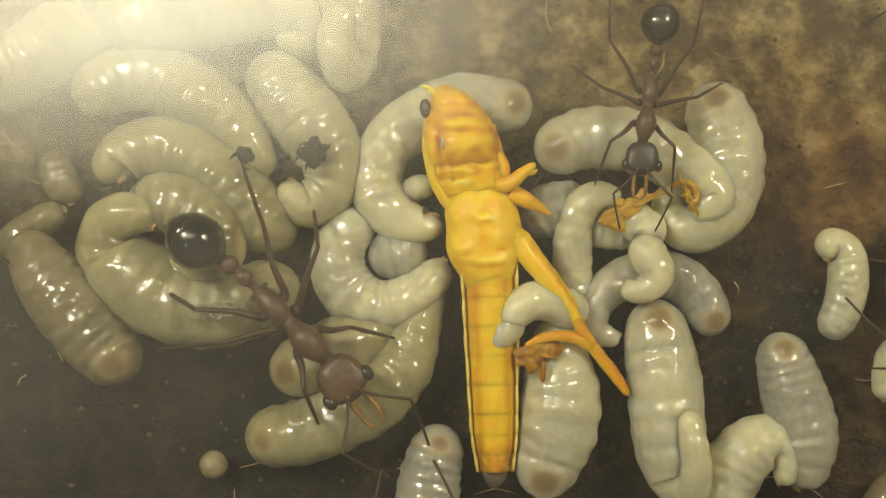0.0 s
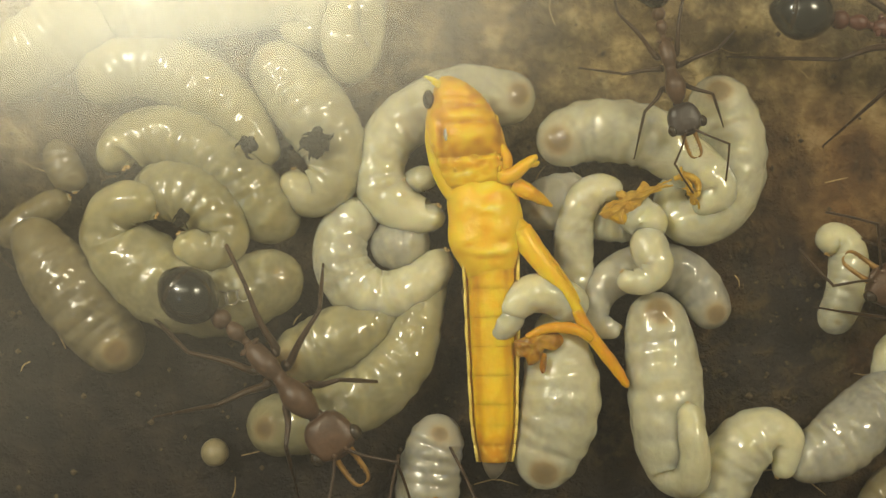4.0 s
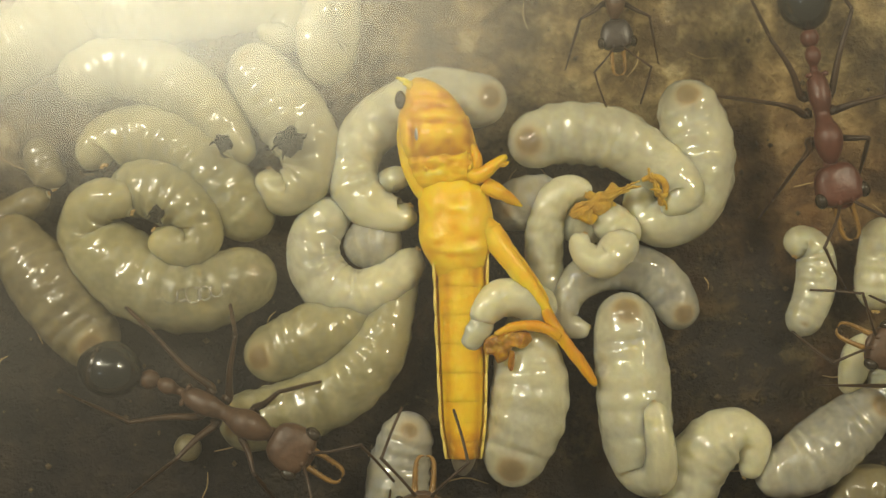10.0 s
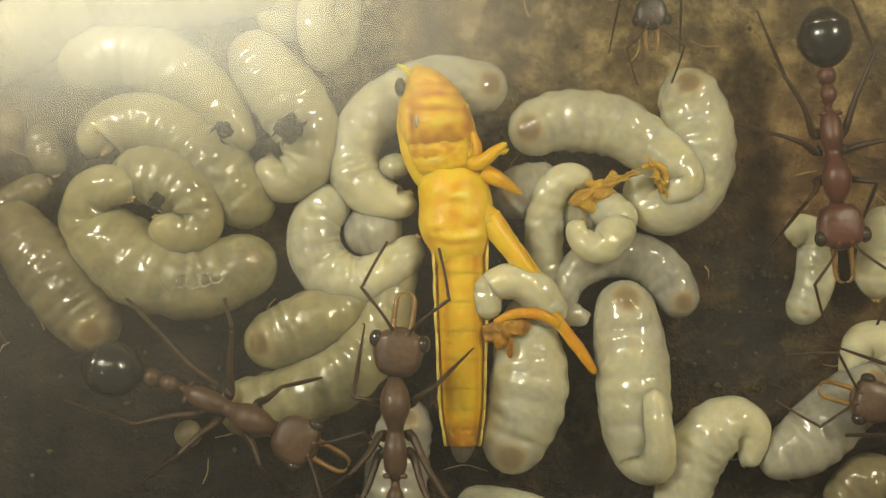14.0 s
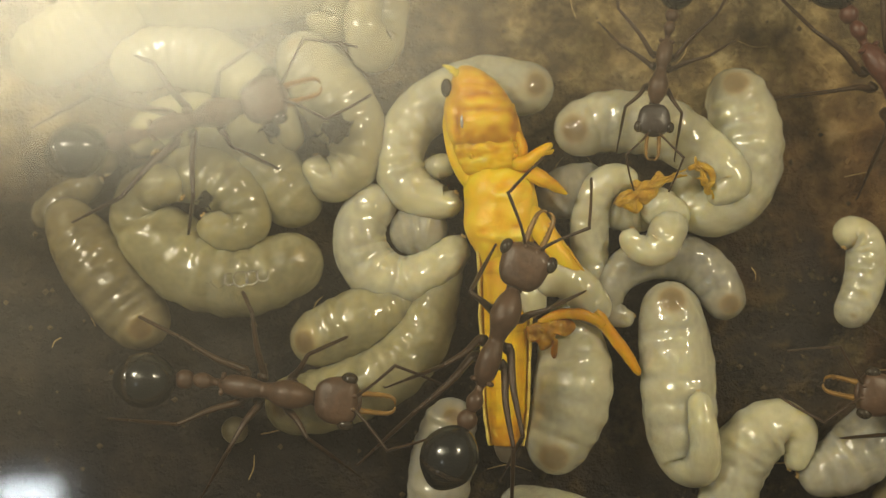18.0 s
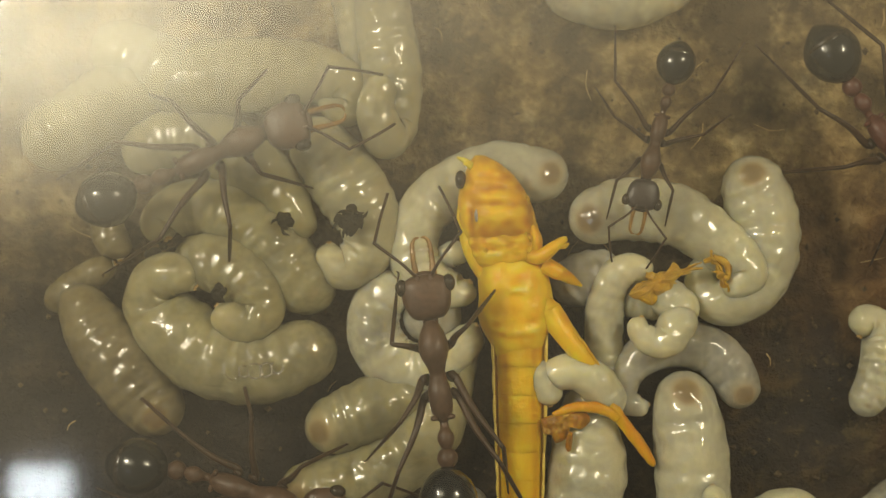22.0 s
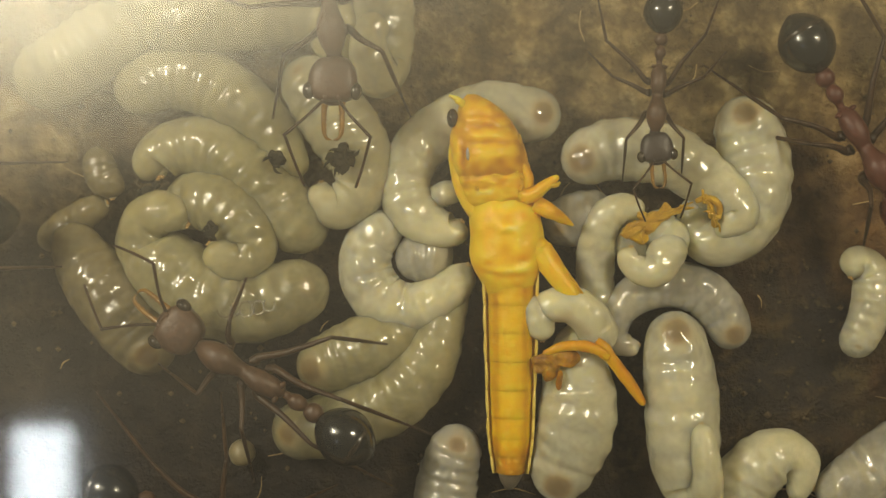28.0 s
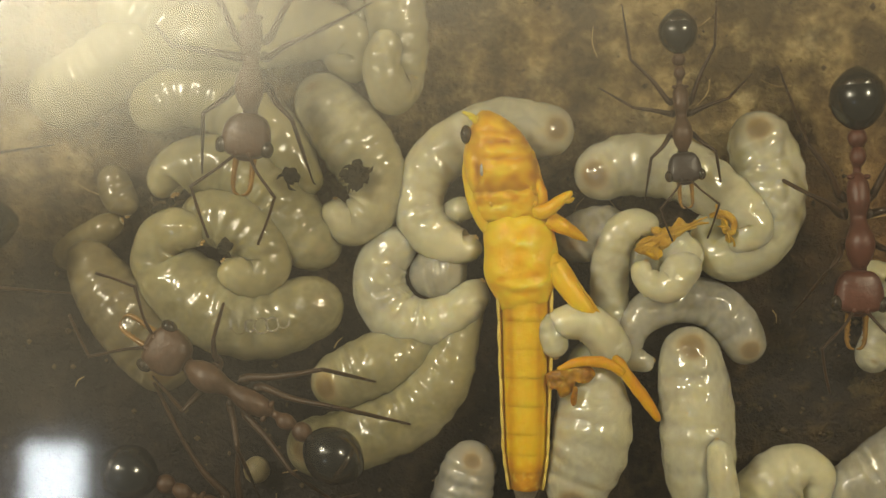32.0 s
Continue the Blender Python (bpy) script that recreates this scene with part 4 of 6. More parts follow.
# ---- larvae, tail first ----
larva("white arched larva lying across its curled neighbour", [(5.6, 9.4, 2.2, 1.81), (7.7, 10.3, 2.4, 2.17), (10.1, 10.4, 2.6, 2.28), (12.4, 9.9, 2.9, 2.21), (14.4, 8.6, 3.3, 1.97), (16.1, 7.2, 3.9, 1.73), (16.9, 5.9, 4.2, 1.42), (15.9, 5.2, 4.2, 1.06), (15.2, 5.3, 4.1, 0.67)], segments=13, spot=0.8, seed=1)
larva("fat white larva curled round a brown food scrap", [(17.0, 13.3, 2.2, 1.81), (17.8, 11.6, 2.4, 2.36), (18.4, 9.2, 2.4, 2.48), (18.2, 6.6, 2.4, 2.4), (16.9, 4.8, 2.4, 2.28), (15.3, 4.3, 2.4, 2.05), (14.2, 5.0, 2.4, 1.42), (14.2, 6.2, 2.6, 1.06), (15.1, 6.9, 2.8, 0.75)], segments=13, spot=0.75, seed=2)
larva("plump cream larva with its neck folded along its belly", [(12.7, -1.8, 2.4, 1.73), (13.0, -3.8, 2.5, 2.36), (13.3, -6.4, 2.6, 2.6), (13.5, -9.1, 2.6, 2.6), (13.7, -11.6, 2.6, 2.44), (14.2, -13.4, 2.6, 1.97), (14.8, -13.6, 4.1, 1.35), (14.9, -12.2, 5.05, 1.08), (14.7, -10.6, 5.3, 0.98), (14.5, -9.2, 5.25, 0.8), (14.4, -8.5, 5.15, 0.5)], segments=13, spot=0.85, seed=3)
larva("small grey larva arched like a hook beside the fat ones", [(17.1, -2.9, 1.7, 1.42), (16.2, -1.0, 1.8, 1.69), (14.6, 0.5, 1.8, 1.73), (12.4, 0.9, 1.8, 1.65), (10.2, 0.2, 2.0, 1.46), (8.8, -1.3, 2.2, 1.22), (8.6, -2.9, 2.4, 1.02), (9.6, -3.5, 2.4, 0.79), (10.4, -3.4, 2.4, 0.39)], segments=14, spot=0.8, skin=SKIN_GREY, seed=4)
larva("slim pale larva bent over an amber food scrap", [(7.7, -2.0, 1.4, 1.1), (7.3, 0.0, 1.7, 1.36), (7.2, 2.4, 2.2, 1.4), (7.4, 4.6, 2.8, 1.34), (8.3, 6.0, 3.3, 1.2), (9.5, 6.2, 3.5, 1.02), (10.2, 5.5, 3.4, 0.7)], segments=12, spot=0, seed=5)
larva("grey larva half hidden behind the nymph", [(4.3, 4.6, 1.4, 1.58), (5.3, 5.3, 1.6, 1.89), (6.9, 5.8, 1.6, 1.81), (8.7, 5.8, 1.5, 1.42)], segments=6, spot=0.5, face=False, skin=SKIN_GREY, seed=6)
larva("pale larva curved under the head of the nymph", [(3.8, 12.9, 2.0, 1.73), (1.9, 12.9, 2.2, 2.05), (-0.5, 13.2, 2.0, 2.13), (-3.1, 12.2, 2.0, 2.13), (-5.4, 10.6, 2.0, 1.97), (-6.5, 8.3, 2.0, 1.89), (-6.1, 6.2, 2.2, 1.85), (-4.6, 4.9, 2.6, 1.58), (-2.9, 4.6, 3.0, 1.18), (-2.3, 5.2, 3.2, 0.87)], segments=15, spot=0.75, seed=7)
larva("pale larva bent in a half ring beside the nymph", [(-7.5, 4.9, 1.8, 1.42), (-8.9, 3.7, 1.9, 1.81), (-9.3, 1.5, 1.9, 1.97), (-8.1, -0.5, 2.0, 2.05), (-6.1, -1.1, 2.0, 1.89), (-4.1, -0.4, 2.4, 1.65), (-2.7, 0.8, 2.6, 1.34), (-1.8, 2.1, 2.8, 0.95)], segments=13, spot=0, seed=8)
larva("grey larva lying low between two curled ones", [(-6.4, 2.3, 1.4, 1.58), (-4.8, 2.7, 1.6, 1.97), (-2.9, 2.7, 1.6, 1.81)], segments=5, spot=0, face=False, skin=SKIN_GREY, seed=9)
larva("pale larva nibbling at the side of the nymph", [(-5.0, 6.2, 1.4, 0.55), (-4.2, 6.9, 1.9, 0.87), (-3.3, 7.2, 2.4, 0.95), (-2.5, 6.8, 2.6, 0.79)], segments=5, spot=0, face=False, seed=10)
larva("dull cream larva wedged between two others", [(-13.3, -5.6, 2.0, 1.76), (-11.3, -4.9, 2.1, 2.24), (-8.9, -3.7, 2.1, 2.32), (-6.7, -2.5, 1.8, 1.84), (-5.1, -1.1, 1.6, 1.2)], segments=10, spot=0.8, skin=SKIN_WARM_DIM, seed=11)
larva("long dull cream larva stretching under the nymph", [(-15.0, -10.0, 1.9, 2.0), (-12.7, -9.9, 2.0, 2.28), (-9.9, -9.0, 2.0, 2.4), (-7.1, -7.6, 2.0, 2.4), (-4.8, -5.1, 2.0, 2.16), (-3.7, -2.3, 2.0, 1.68), (-2.8, 0.2, 2.0, 1.12), (-2.6, 1.4, 2.2, 0.72)], segments=14, spot=0.6, skin=SKIN_WARM_DIM, seed=12)
larva("big yellowish larva curled round a smaller one", [(-12.9, 0.7, 2.4, 1.92), (-14.6, -0.1, 2.5, 2.48), (-17.4, -0.9, 2.6, 2.88), (-20.5, -0.4, 2.7, 3.04), (-23.2, 1.2, 2.6, 2.88), (-25.1, 3.4, 2.4, 2.4), (-24.6, 5.2, 3.4, 1.84), (-22.9, 5.5, 4.2, 1.52), (-21.7, 4.7, 4.4, 1.04)], segments=14, spot=0.4, skin=SKIN_WARM_DIM, seed=13)
larva("yellowish larva coiled inside the bend of a bigger one", [(-22.9, 6.3, 2.2, 1.76), (-20.4, 6.4, 3.2, 2.24), (-18.1, 5.1, 3.4, 2.24), (-17.3, 3.1, 3.6, 1.84), (-18.2, 2.1, 4.2, 1.52), (-19.5, 2.8, 4.6, 1.28), (-20.1, 3.4, 4.6, 0.8)], segments=12, spot=0.0, skin=SKIN_WARM_DIM, seed=14)
larva("dull cream larva lying diagonally among its neighbours", [(-13.2, 4.0, 2.0, 1.84), (-15.1, 5.7, 2.2, 2.4), (-17.4, 8.2, 2.2, 2.56), (-20.2, 10.1, 2.2, 2.4), (-22.9, 10.4, 2.2, 2.08), (-24.7, 9.3, 2.4, 1.76), (-24.2, 8.2, 2.6, 1.36)], segments=14, spot=0.3, skin=SKIN_WARM_DIM, seed=15)
larva("cream larva arched beside a dark scrap", [(-26.7, 14.1, 2.2, 1.93), (-24.2, 15.3, 2.2, 2.25), (-21.3, 15.1, 2.2, 2.41), (-18.6, 13.7, 2.2, 2.33), (-16.2, 11.7, 2.4, 1.93), (-14.7, 9.4, 2.6, 1.33), (-14.3, 8.1, 2.6, 0.72)], segments=14, spot=0.0, skin=SKIN_WARM_DIM, seed=16)
larva("fat cream larva bent round a dark mossy scrap", [(-14.2, 16.0, 2.2, 1.77), (-12.6, 13.9, 2.4, 2.49), (-10.9, 11.7, 2.5, 2.65), (-9.6, 9.3, 2.4, 2.33), (-9.9, 7.2, 2.4, 1.93), (-11.4, 6.1, 2.6, 1.61), (-12.3, 7.0, 2.9, 1.21), (-12.4, 7.9, 3.0, 0.8)], segments=14, spot=0.5, skin=SKIN_CREAM, seed=17)
larva("fat cream larva with its neck folded back", [(-9.2, 26.7, 2.2, 2.01), (-8.7, 23.8, 2.3, 2.17), (-8.2, 20.9, 2.3, 2.25), (-8.1, 18.0, 2.3, 2.17), (-8.1, 16.2, 2.4, 1.85), (-8.5, 15.6, 3.6, 1.61), (-9.0, 17.3, 4.4, 1.37), (-8.6, 18.9, 4.4, 1.13), (-8.3, 19.7, 4.2, 0.64)], segments=14, spot=0, skin=SKIN_CREAM, seed=18)
larva("large cream larva lying half under the glare with a curled neck", [(-24.6, 19.2, 2.4, 2.41), (-20.9, 19.8, 2.6, 2.82), (-17.2, 20.1, 2.5, 2.66), (-13.9, 20.1, 2.4, 2.25), (-11.4, 19.2, 2.4, 1.77), (-11.2, 17.6, 2.6, 1.37), (-12.4, 17.9, 2.8, 0.97), (-12.5, 18.7, 2.8, 0.56)], segments=14, spot=0, skin=SKIN_WARM_DIM, seed=19)
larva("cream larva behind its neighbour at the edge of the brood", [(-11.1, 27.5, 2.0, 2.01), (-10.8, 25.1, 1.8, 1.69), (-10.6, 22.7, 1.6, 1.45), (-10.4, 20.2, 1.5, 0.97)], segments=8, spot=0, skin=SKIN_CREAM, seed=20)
larva("fat larva lying half under the bright glare", [(-33.8, 14.9, 2.4, 2.41), (-30.8, 16.5, 2.6, 2.65), (-27.9, 18.5, 2.6, 2.65), (-25.4, 20.2, 2.4, 2.33), (-22.6, 21.5, 2.2, 1.77)], segments=12, spot=0, skin=SKIN_WARM_DIM, seed=21)
larva("fat larva lying at the edge of the brood heap", [(-28.8, 22.3, 2.4, 2.25), (-24.5, 20.2, 2.6, 2.65), (-20.4, 19.4, 2.4, 2.41), (-17.2, 19.9, 2.2, 1.77), (-15.9, 18.6, 2.4, 1.04)], segments=12, spot=0, skin=SKIN_WARM_DIM, seed=22)
larva("cream larva at the upper edge of the chamber", [(3.6, 26.5, 2.0, 1.77), (6.0, 25.9, 2.2, 2.25), (8.4, 25.7, 2.3, 2.41), (11.3, 26.4, 2.2, 2.09), (13.7, 27.8, 2.0, 1.45)], segments=12, spot=0, seed=23)
larva("larva coloured as if shaded, lying alone at the dark side", [(-24.3, -5.0, 2.0, 1.85), (-25.6, -3.6, 2.2, 2.41), (-27.5, -1.2, 2.3, 2.66), (-29.5, 1.3, 2.2, 2.41), (-30.8, 3.3, 2.0, 1.77), (-31.5, 4.8, 1.8, 1.05)], segments=12, spot=0.75, skin=SKIN_SHADED, seed=24)
larva("small larva coloured as if shaded, in the dark corner", [(-33.2, 3.3, 1.2, 1.05), (-31.9, 4.3, 1.3, 1.29), (-30.1, 5.6, 1.2, 1.13), (-28.6, 6.3, 1.2, 0.64)], segments=8, spot=0, skin=SKIN_SHADED, seed=25)
larva("tiny cream larva standing among dark litter", [(-29.4, 10.0, 1.4, 0.88), (-29.0, 8.5, 1.5, 1.29), (-28.3, 7.3, 1.5, 1.12), (-28.1, 6.6, 1.5, 0.64)], segments=7, spot=0, skin=SKIN_SHADED, seed=26)
larva("slender white larva bent like a hook on bare ground", [(25.5, -3.5, 1.5, 1.2), (26.4, -1.7, 1.6, 1.4), (26.8, 0.1, 1.6, 1.44), (26.7, 1.9, 1.6, 1.36), (25.7, 2.6, 1.7, 1.2), (25.2, 1.6, 1.8, 0.88)], segments=12, spot=0.3, seed=27)
larva("white larva curled on bare ground near the edge", [(31.7, -10.0, 1.7, 1.76), (32.2, -7.6, 1.8, 1.84), (31.6, -5.6, 1.8, 1.6), (29.9, -5.3, 1.9, 1.28), (29.1, -7.0, 1.9, 0.96), (28.9, -8.4, 1.9, 0.56)], segments=11, spot=0, seed=28)
larva("white larva lying upright at the edge of the brood", [(31.7, 3.7, 1.7, 1.45), (31.4, 1.3, 1.8, 1.69), (31.1, -0.7, 1.8, 1.61), (30.9, -2.3, 1.7, 1.21)], segments=9, spot=0, seed=29)
larva("grey larva lying on the dark ground by the edge", [(32.4, -16.0, 1.8, 1.76), (30.3, -15.1, 1.9, 1.92), (28.7, -16.0, 1.8, 1.6), (27.9, -17.6, 1.7, 1.2)], segments=9, spot=0, skin=SKIN_SHADED, seed=30)
larva("white larva arched over with its head hanging down", [(16.7, -17.3, 2.0, 1.81), (17.2, -14.9, 2.1, 2.13), (18.4, -12.4, 2.2, 2.21), (20.3, -11.0, 2.3, 1.89), (21.7, -11.4, 2.5, 1.42), (21.7, -13.0, 2.6, 0.98), (21.1, -14.0, 2.6, 0.55)], segments=13, spot=0, seed=31)
larva("grey larva lying under the tip of the nymph", [(-2.3, -10.2, 1.8, 1.65), (-3.0, -12.6, 2.0, 2.13), (-3.4, -15.4, 2.1, 2.28), (-3.4, -18.1, 2.0, 1.97), (-2.8, -20.3, 1.8, 1.18)], segments=12, spot=0.6, skin=SKIN_GREY, seed=32)
larva("pale larva lying crosswise at the lower edge", [(1.6, -17.0, 1.6, 1.42), (3.9, -17.2, 1.7, 1.58), (6.7, -17.9, 1.7, 1.58), (9.0, -18.9, 1.6, 1.18)], segments=9, spot=0, seed=33)
roller = larva("grey larva that is turned over on the ground", [(22.0, -6.8, 1.9, 1.42), (22.6, -8.5, 2.0, 2.04), (23.2, -10.9, 2.1, 2.36), (23.8, -13.5, 2.1, 2.28), (23.7, -15.6, 2.0, 1.73), (23.1, -17.0, 1.9, 1.02)], segments=12, spot=0.8, skin=SKIN_GREY, seed=41)
feeder = larva("plump cream larva reaching out to the nymph to feed", [(4.5, -13.7, 2.2, 1.81), (5.1, -12.0, 2.5, 2.44), (5.8, -9.9, 2.7, 2.76), (6.1, -7.5, 2.7, 2.76), (6.0, -5.4, 2.5, 2.36), (6.0, -3.4, 2.3, 1.73), (5.9, -1.9, 2.4, 1.34)], segments=10, spot=0.85, face=False, seed=42)
feeder_neck = neck(feeder, "neck", [(0, 0, -0.2, 1.42), (1.0, -0.9, 0.3, 1.4), (2.3, -1.3, 0.6, 1.32), (3.6, -0.9, 0.65, 1.2), (4.5, -0.1, 0.6, 1.12)], 6, 43)
feeder_front = neck(feeder, "front", [(0, 0, 0, 1.12), (0.7, 0.05, 0, 1.06), (1.4, 0.05, -0.05, 0.92), (1.9, 0, -0.15, 0.7)], 3, 44, face=True)
bender = larva("pale larva bending its neck to and fro over its neighbours", [(8.7, 4.4, 1.6, 1.34), (9.7, 4.2, 1.8, 1.58), (11.2, 4.2, 2.0, 1.65), (12.2, 3.9, 2.6, 1.42)], segments=6, spot=0, face=False, seed=45)
bender_neck = neck(bender, "neck", [(0.0, 0.0, 0, 1.4), (0.78, 0.46, 0.2, 1.4), (1.73, -0.01, 0.3, 1.28)], 4, 46)
bender_head = neck(bender, "front", [(0.0, -0.0, 0, 1.32), (0.52, 1.15, 0.1, 1.28), (1.6, 1.44, 0.1, 1.05), (2.49, 0.81, 0.1, 0.85), (2.51, -0.03, 0.1, 0.7)], 6, 47, face=True)


# ---- scraps and litter ----
def flake_heap(name, label, category, x, y, z, count, reach, size, materials, seed, flat=0.35, parts="flake"):
    """A torn clump of flakes and threads."""
    rnd = random.Random(seed)
    root = tagged(thing(name, x, y, z), label, category)
    for k in range(count):
        a, d = rnd.uniform(0, 6.28), reach * math.sqrt(rnd.random())
        c = (d * math.cos(a), d * math.sin(a), rnd.uniform(-0.2, 0.3))
        if k % 2:
            b = rnd.uniform(0, 6.28)
            ln = size * rnd.uniform(1.0, 2.2)
            bm = limb([(*c, size * 0.22), (c[0] + ln * 0.5 * math.cos(b), c[1] + ln * 0.5 * math.sin(b), c[2] + 0.1, size * 0.26), (c[0] + ln * math.cos(b + 0.4), c[1] + ln * math.sin(b + 0.4), c[2] + 0.25 * size, size * 0.04)], 7, 10)
        else:
            bm = blob(size * rnd.uniform(0.5, 1), size * rnd.uniform(0.5, 1), size * flat, *c, 12, 0.7, seed + k)
        part(parts, bm, materials[k % len(materials)], root)
    return root


flake_heap("scrap", "ragged black scrap stuck on a larva", "scrap", -15.3, 9.3, 5.3, 15, 0.5, 0.42, [SCRAP], 1, flat=0.2)
flake_heap("scrap", "ragged black mossy scrap held by a larva", "scrap", -10.6, 9.5, 5.6, 26, 0.7, 0.5, [SCRAP], 2, flat=0.2)
flake_heap("scrap", "small dark twig scrap between larvae", "scrap", -19.7, 4.4, 5.9, 8, 0.35, 0.42, [SCRAP], 3, flat=0.2)
flake_heap("litter_clump", "dark brown litter clump on the nest floor", "litter", -24.8, 7.1, 2.0, 18, 1.6, 0.5, [SCRAP, GRIT], 4)
shell = tagged(thing("shell_piece", 10.6, 5.2, 4.4), "ragged amber shell flake that larvae chew on", "food scrap")
plate([(-1.9, -0.8), (-1.3, 0.0), (-0.5, 0.2), (0.2, 0.8), (0.9, 0.9), (1.2, 1.5), (1.7, 1.0), (1.3, 0.3), (1.1, -0.5), (0.3, -0.9), (-0.5, -0.5), (-1.3, -1.1)], 0.7, FOOD, shell, "flake", z=0.0, steep=0.3, relief=throat_relief)
plate([(-1.6, -0.9), (-0.9, -0.4), (-0.2, -0.5), (0.2, -1.0), (-0.3, -1.5), (-1.0, -1.2)], 0.4, AMBER_DARK, shell, "torn_edge", "torn brown edge", z=0.0, steep=0.3, relief=face_relief)
strip = tagged(thing("shell_strip", 15.1, 6.2, 5.2), "curved brown shell strip in a larva's bend", "food scrap")
part("rind", limb([(-1.3, 0.55, -0.1, 0.16), (-0.6, 0.75, 0.1, 0.24), (0.1, 0.5, 0.1, 0.26), (0.35, -0.1, 0.0, 0.22), (0.1, -0.8, -0.2, 0.12)], 10, 26), FOOD, strip)
flake_heap("food_scrap", "chewed amber shell scrap among larvae", "food scrap", 10.6, 5.2, 4.4, 12, 1.1, 0.5, [FOOD, FOOD, AMBER_DARK], 5)
flake_heap("food_scrap", "brown food scrap in a larva's bend", "food scrap", 15.1, 6.2, 5.2, 7, 0.7, 0.35, [FOOD, AMBER_DARK], 6)
def shred(x, y, z, to, count, seed, label):
    """Frayed amber strands strung between chewing larvae."""
    rnd = random.Random(seed)
    root = tagged(thing("shell_fibres", x, y, z), label, "food scrap")
    for k in range(count):
        a, b = rnd.uniform(-0.5, 0.3), rnd.uniform(0.5, 1.1)
        wave = [(to[0] * f + rnd.uniform(-0.22, 0.22), to[1] * f + rnd.uniform(-0.3, 0.3), to[2] * f + rnd.uniform(-0.1, 0.25), rnd.uniform(0.05, 0.12)) for f in np.linspace(a, b, 5)]
        part("strand", limb(wave, 6, 14), (FOOD, AMBER_DARK, FOOD)[k % 3], root)


shred(10.4, 5.2, 4.7, (3.0, 1.2, 0.3), 13, 31, "frayed amber shell strands between chewing larvae")
shred(14.6, 6.6, 5.3, (0.7, -1.6, -0.3), 9, 32, "frayed amber shell strands in a larva's bend")
egg = tagged(part("egg", blob(1.0, 1.0, 0.95, 0, 0, 0, 20, 0.05), EGG), "small round pale egg on the dark floor", "egg")
egg.matrix_basis = pose(*[v * MM for v in (-18.4, -12.0, 1.0)])


def moisture():
    """Wet rings where damp skin touches the glass above."""
    root = tagged(thing("moisture_beads", -18.1, -0.8, 5.5), "row of clear moisture rings on a yellowish larva", "moisture")
    rnd = random.Random(8)
    for k in range(7):
        x, y, r = -2.2 + 0.78 * k, -0.35 * math.sin(k * 0.55) + rnd.uniform(-0.1, 0.1), rnd.uniform(0.34, 0.52)
        ring = [(x + r * math.cos(a), y + r * 1.1 * math.sin(a), 0.05 - 0.03 * abs(k - 3), rnd.uniform(0.06, 0.1)) for a in np.linspace(0.4 * k, 0.4 * k + (6.2 if k % 3 else 4.4), 9)]
        part("bead", limb(ring, 7, 26), WATER, root)


moisture()


def fibres():
    """Fine straw hairs strewn over the chamber floor."""
    rnd = random.Random(21)
    hairs = []
    for k in range(46):
        x, y, a = rnd.uniform(-32, 34), rnd.uniform(-24, 26), rnd.uniform(0, 6.28)
        ln, c = rnd.uniform(0.8, 3.6), rnd.uniform(-0.5, 0.5)
        hairs.append(limb([(x, y, 0.1, 0.05), (x + ln * 0.5 * math.cos(a), y + ln * 0.5 * math.sin(a), 0.25, 0.06), (x + ln * math.cos(a + c), y + ln * math.sin(a + c), 0.1, 0.03)], 5, 6))
    return tagged(part("fibres", joined(*hairs), FIBRE), "thin straw fibres strewn over the nest floor", "fibres", kind="stuff")


fibres()


def grit():
    rnd = random.Random(11)
    bm = bmesh.new()
    for k in range(900):
        x, y = rnd.uniform(-40, 50), rnd.uniform(-40, 44)
        r = rnd.uniform(0.08, 0.3) * (1.5 if rnd.random() < 0.1 else 1)
        vs = [bm.verts.new((x + r * dx * rnd.uniform(0.6, 1.2), y + r * dy * rnd.uniform(0.6, 1.2), -0.05 + r * dz * rnd.uniform(0.5, 1))) for dx, dy, dz in ((1, 0, 0), (0, 1, 0), (-1, 0, 0), (0, -1, 0), (0, 0, 1), (0, 0, -1))]
        for i, j in ((0, 1), (1, 2), (2, 3), (3, 0)):
            bm.faces.new((vs[i], vs[j], vs[4]))
            bm.faces.new((vs[j], vs[i], vs[5]))
    return tagged(part("grit", bm, GRIT, smooth=False), "scattered tan grains on the nest floor", "grit", kind="stuff")


grit()

# ---- ants ----
ant_a, head_a, tail_a, legs_a = ant("reddish brown worker ant with a black gaster", 1.0, stance(4.5, 1), bend=10)
ant_d, head_d, tail_d, legs_d = ant("big reddish brown worker ant climbing over the nymph", 1.0, [
    ((2.6, 2.6, 1.2), (5.4, 4.6, -4.5)), ((-2.7, 2.0, 1.2), (-2.9, 6.6, -4.5)), ((4.4, -4.8, 0.8), (4.8, -8.8, -5.0)),
    ((-3.0, -2.4, 1.2), (-7.0, -5.0, -5.0)), ((2.6, -6.6, 1.0), (3.6, -13.0, -5.0)), ((-2.6, -6.4, 1.0), (-4.6, -12.4, -5.0))], bend=-6)
ant_b, head_b, tail_b, legs_b = ant("small dark-headed worker ant feeding above larvae", 0.68, stance(5.0, 2), crown=DARK_HEAD)
ant_c, head_c, tail_c, legs_c = ant("big red worker ant with a shiny black gaster", 0.98, stance(5.0, 3, 0.85), red=BRIGHT_RED)
ant_e, head_e, tail_e, legs_e = ant("dusky brown worker ant standing over the brood", 1.0, stance(5.0, 4))
ant_f, head_f, tail_f, legs_f = ant("reddish brown worker ant coming down over the brood", 1.0, stance(5.0, 5))
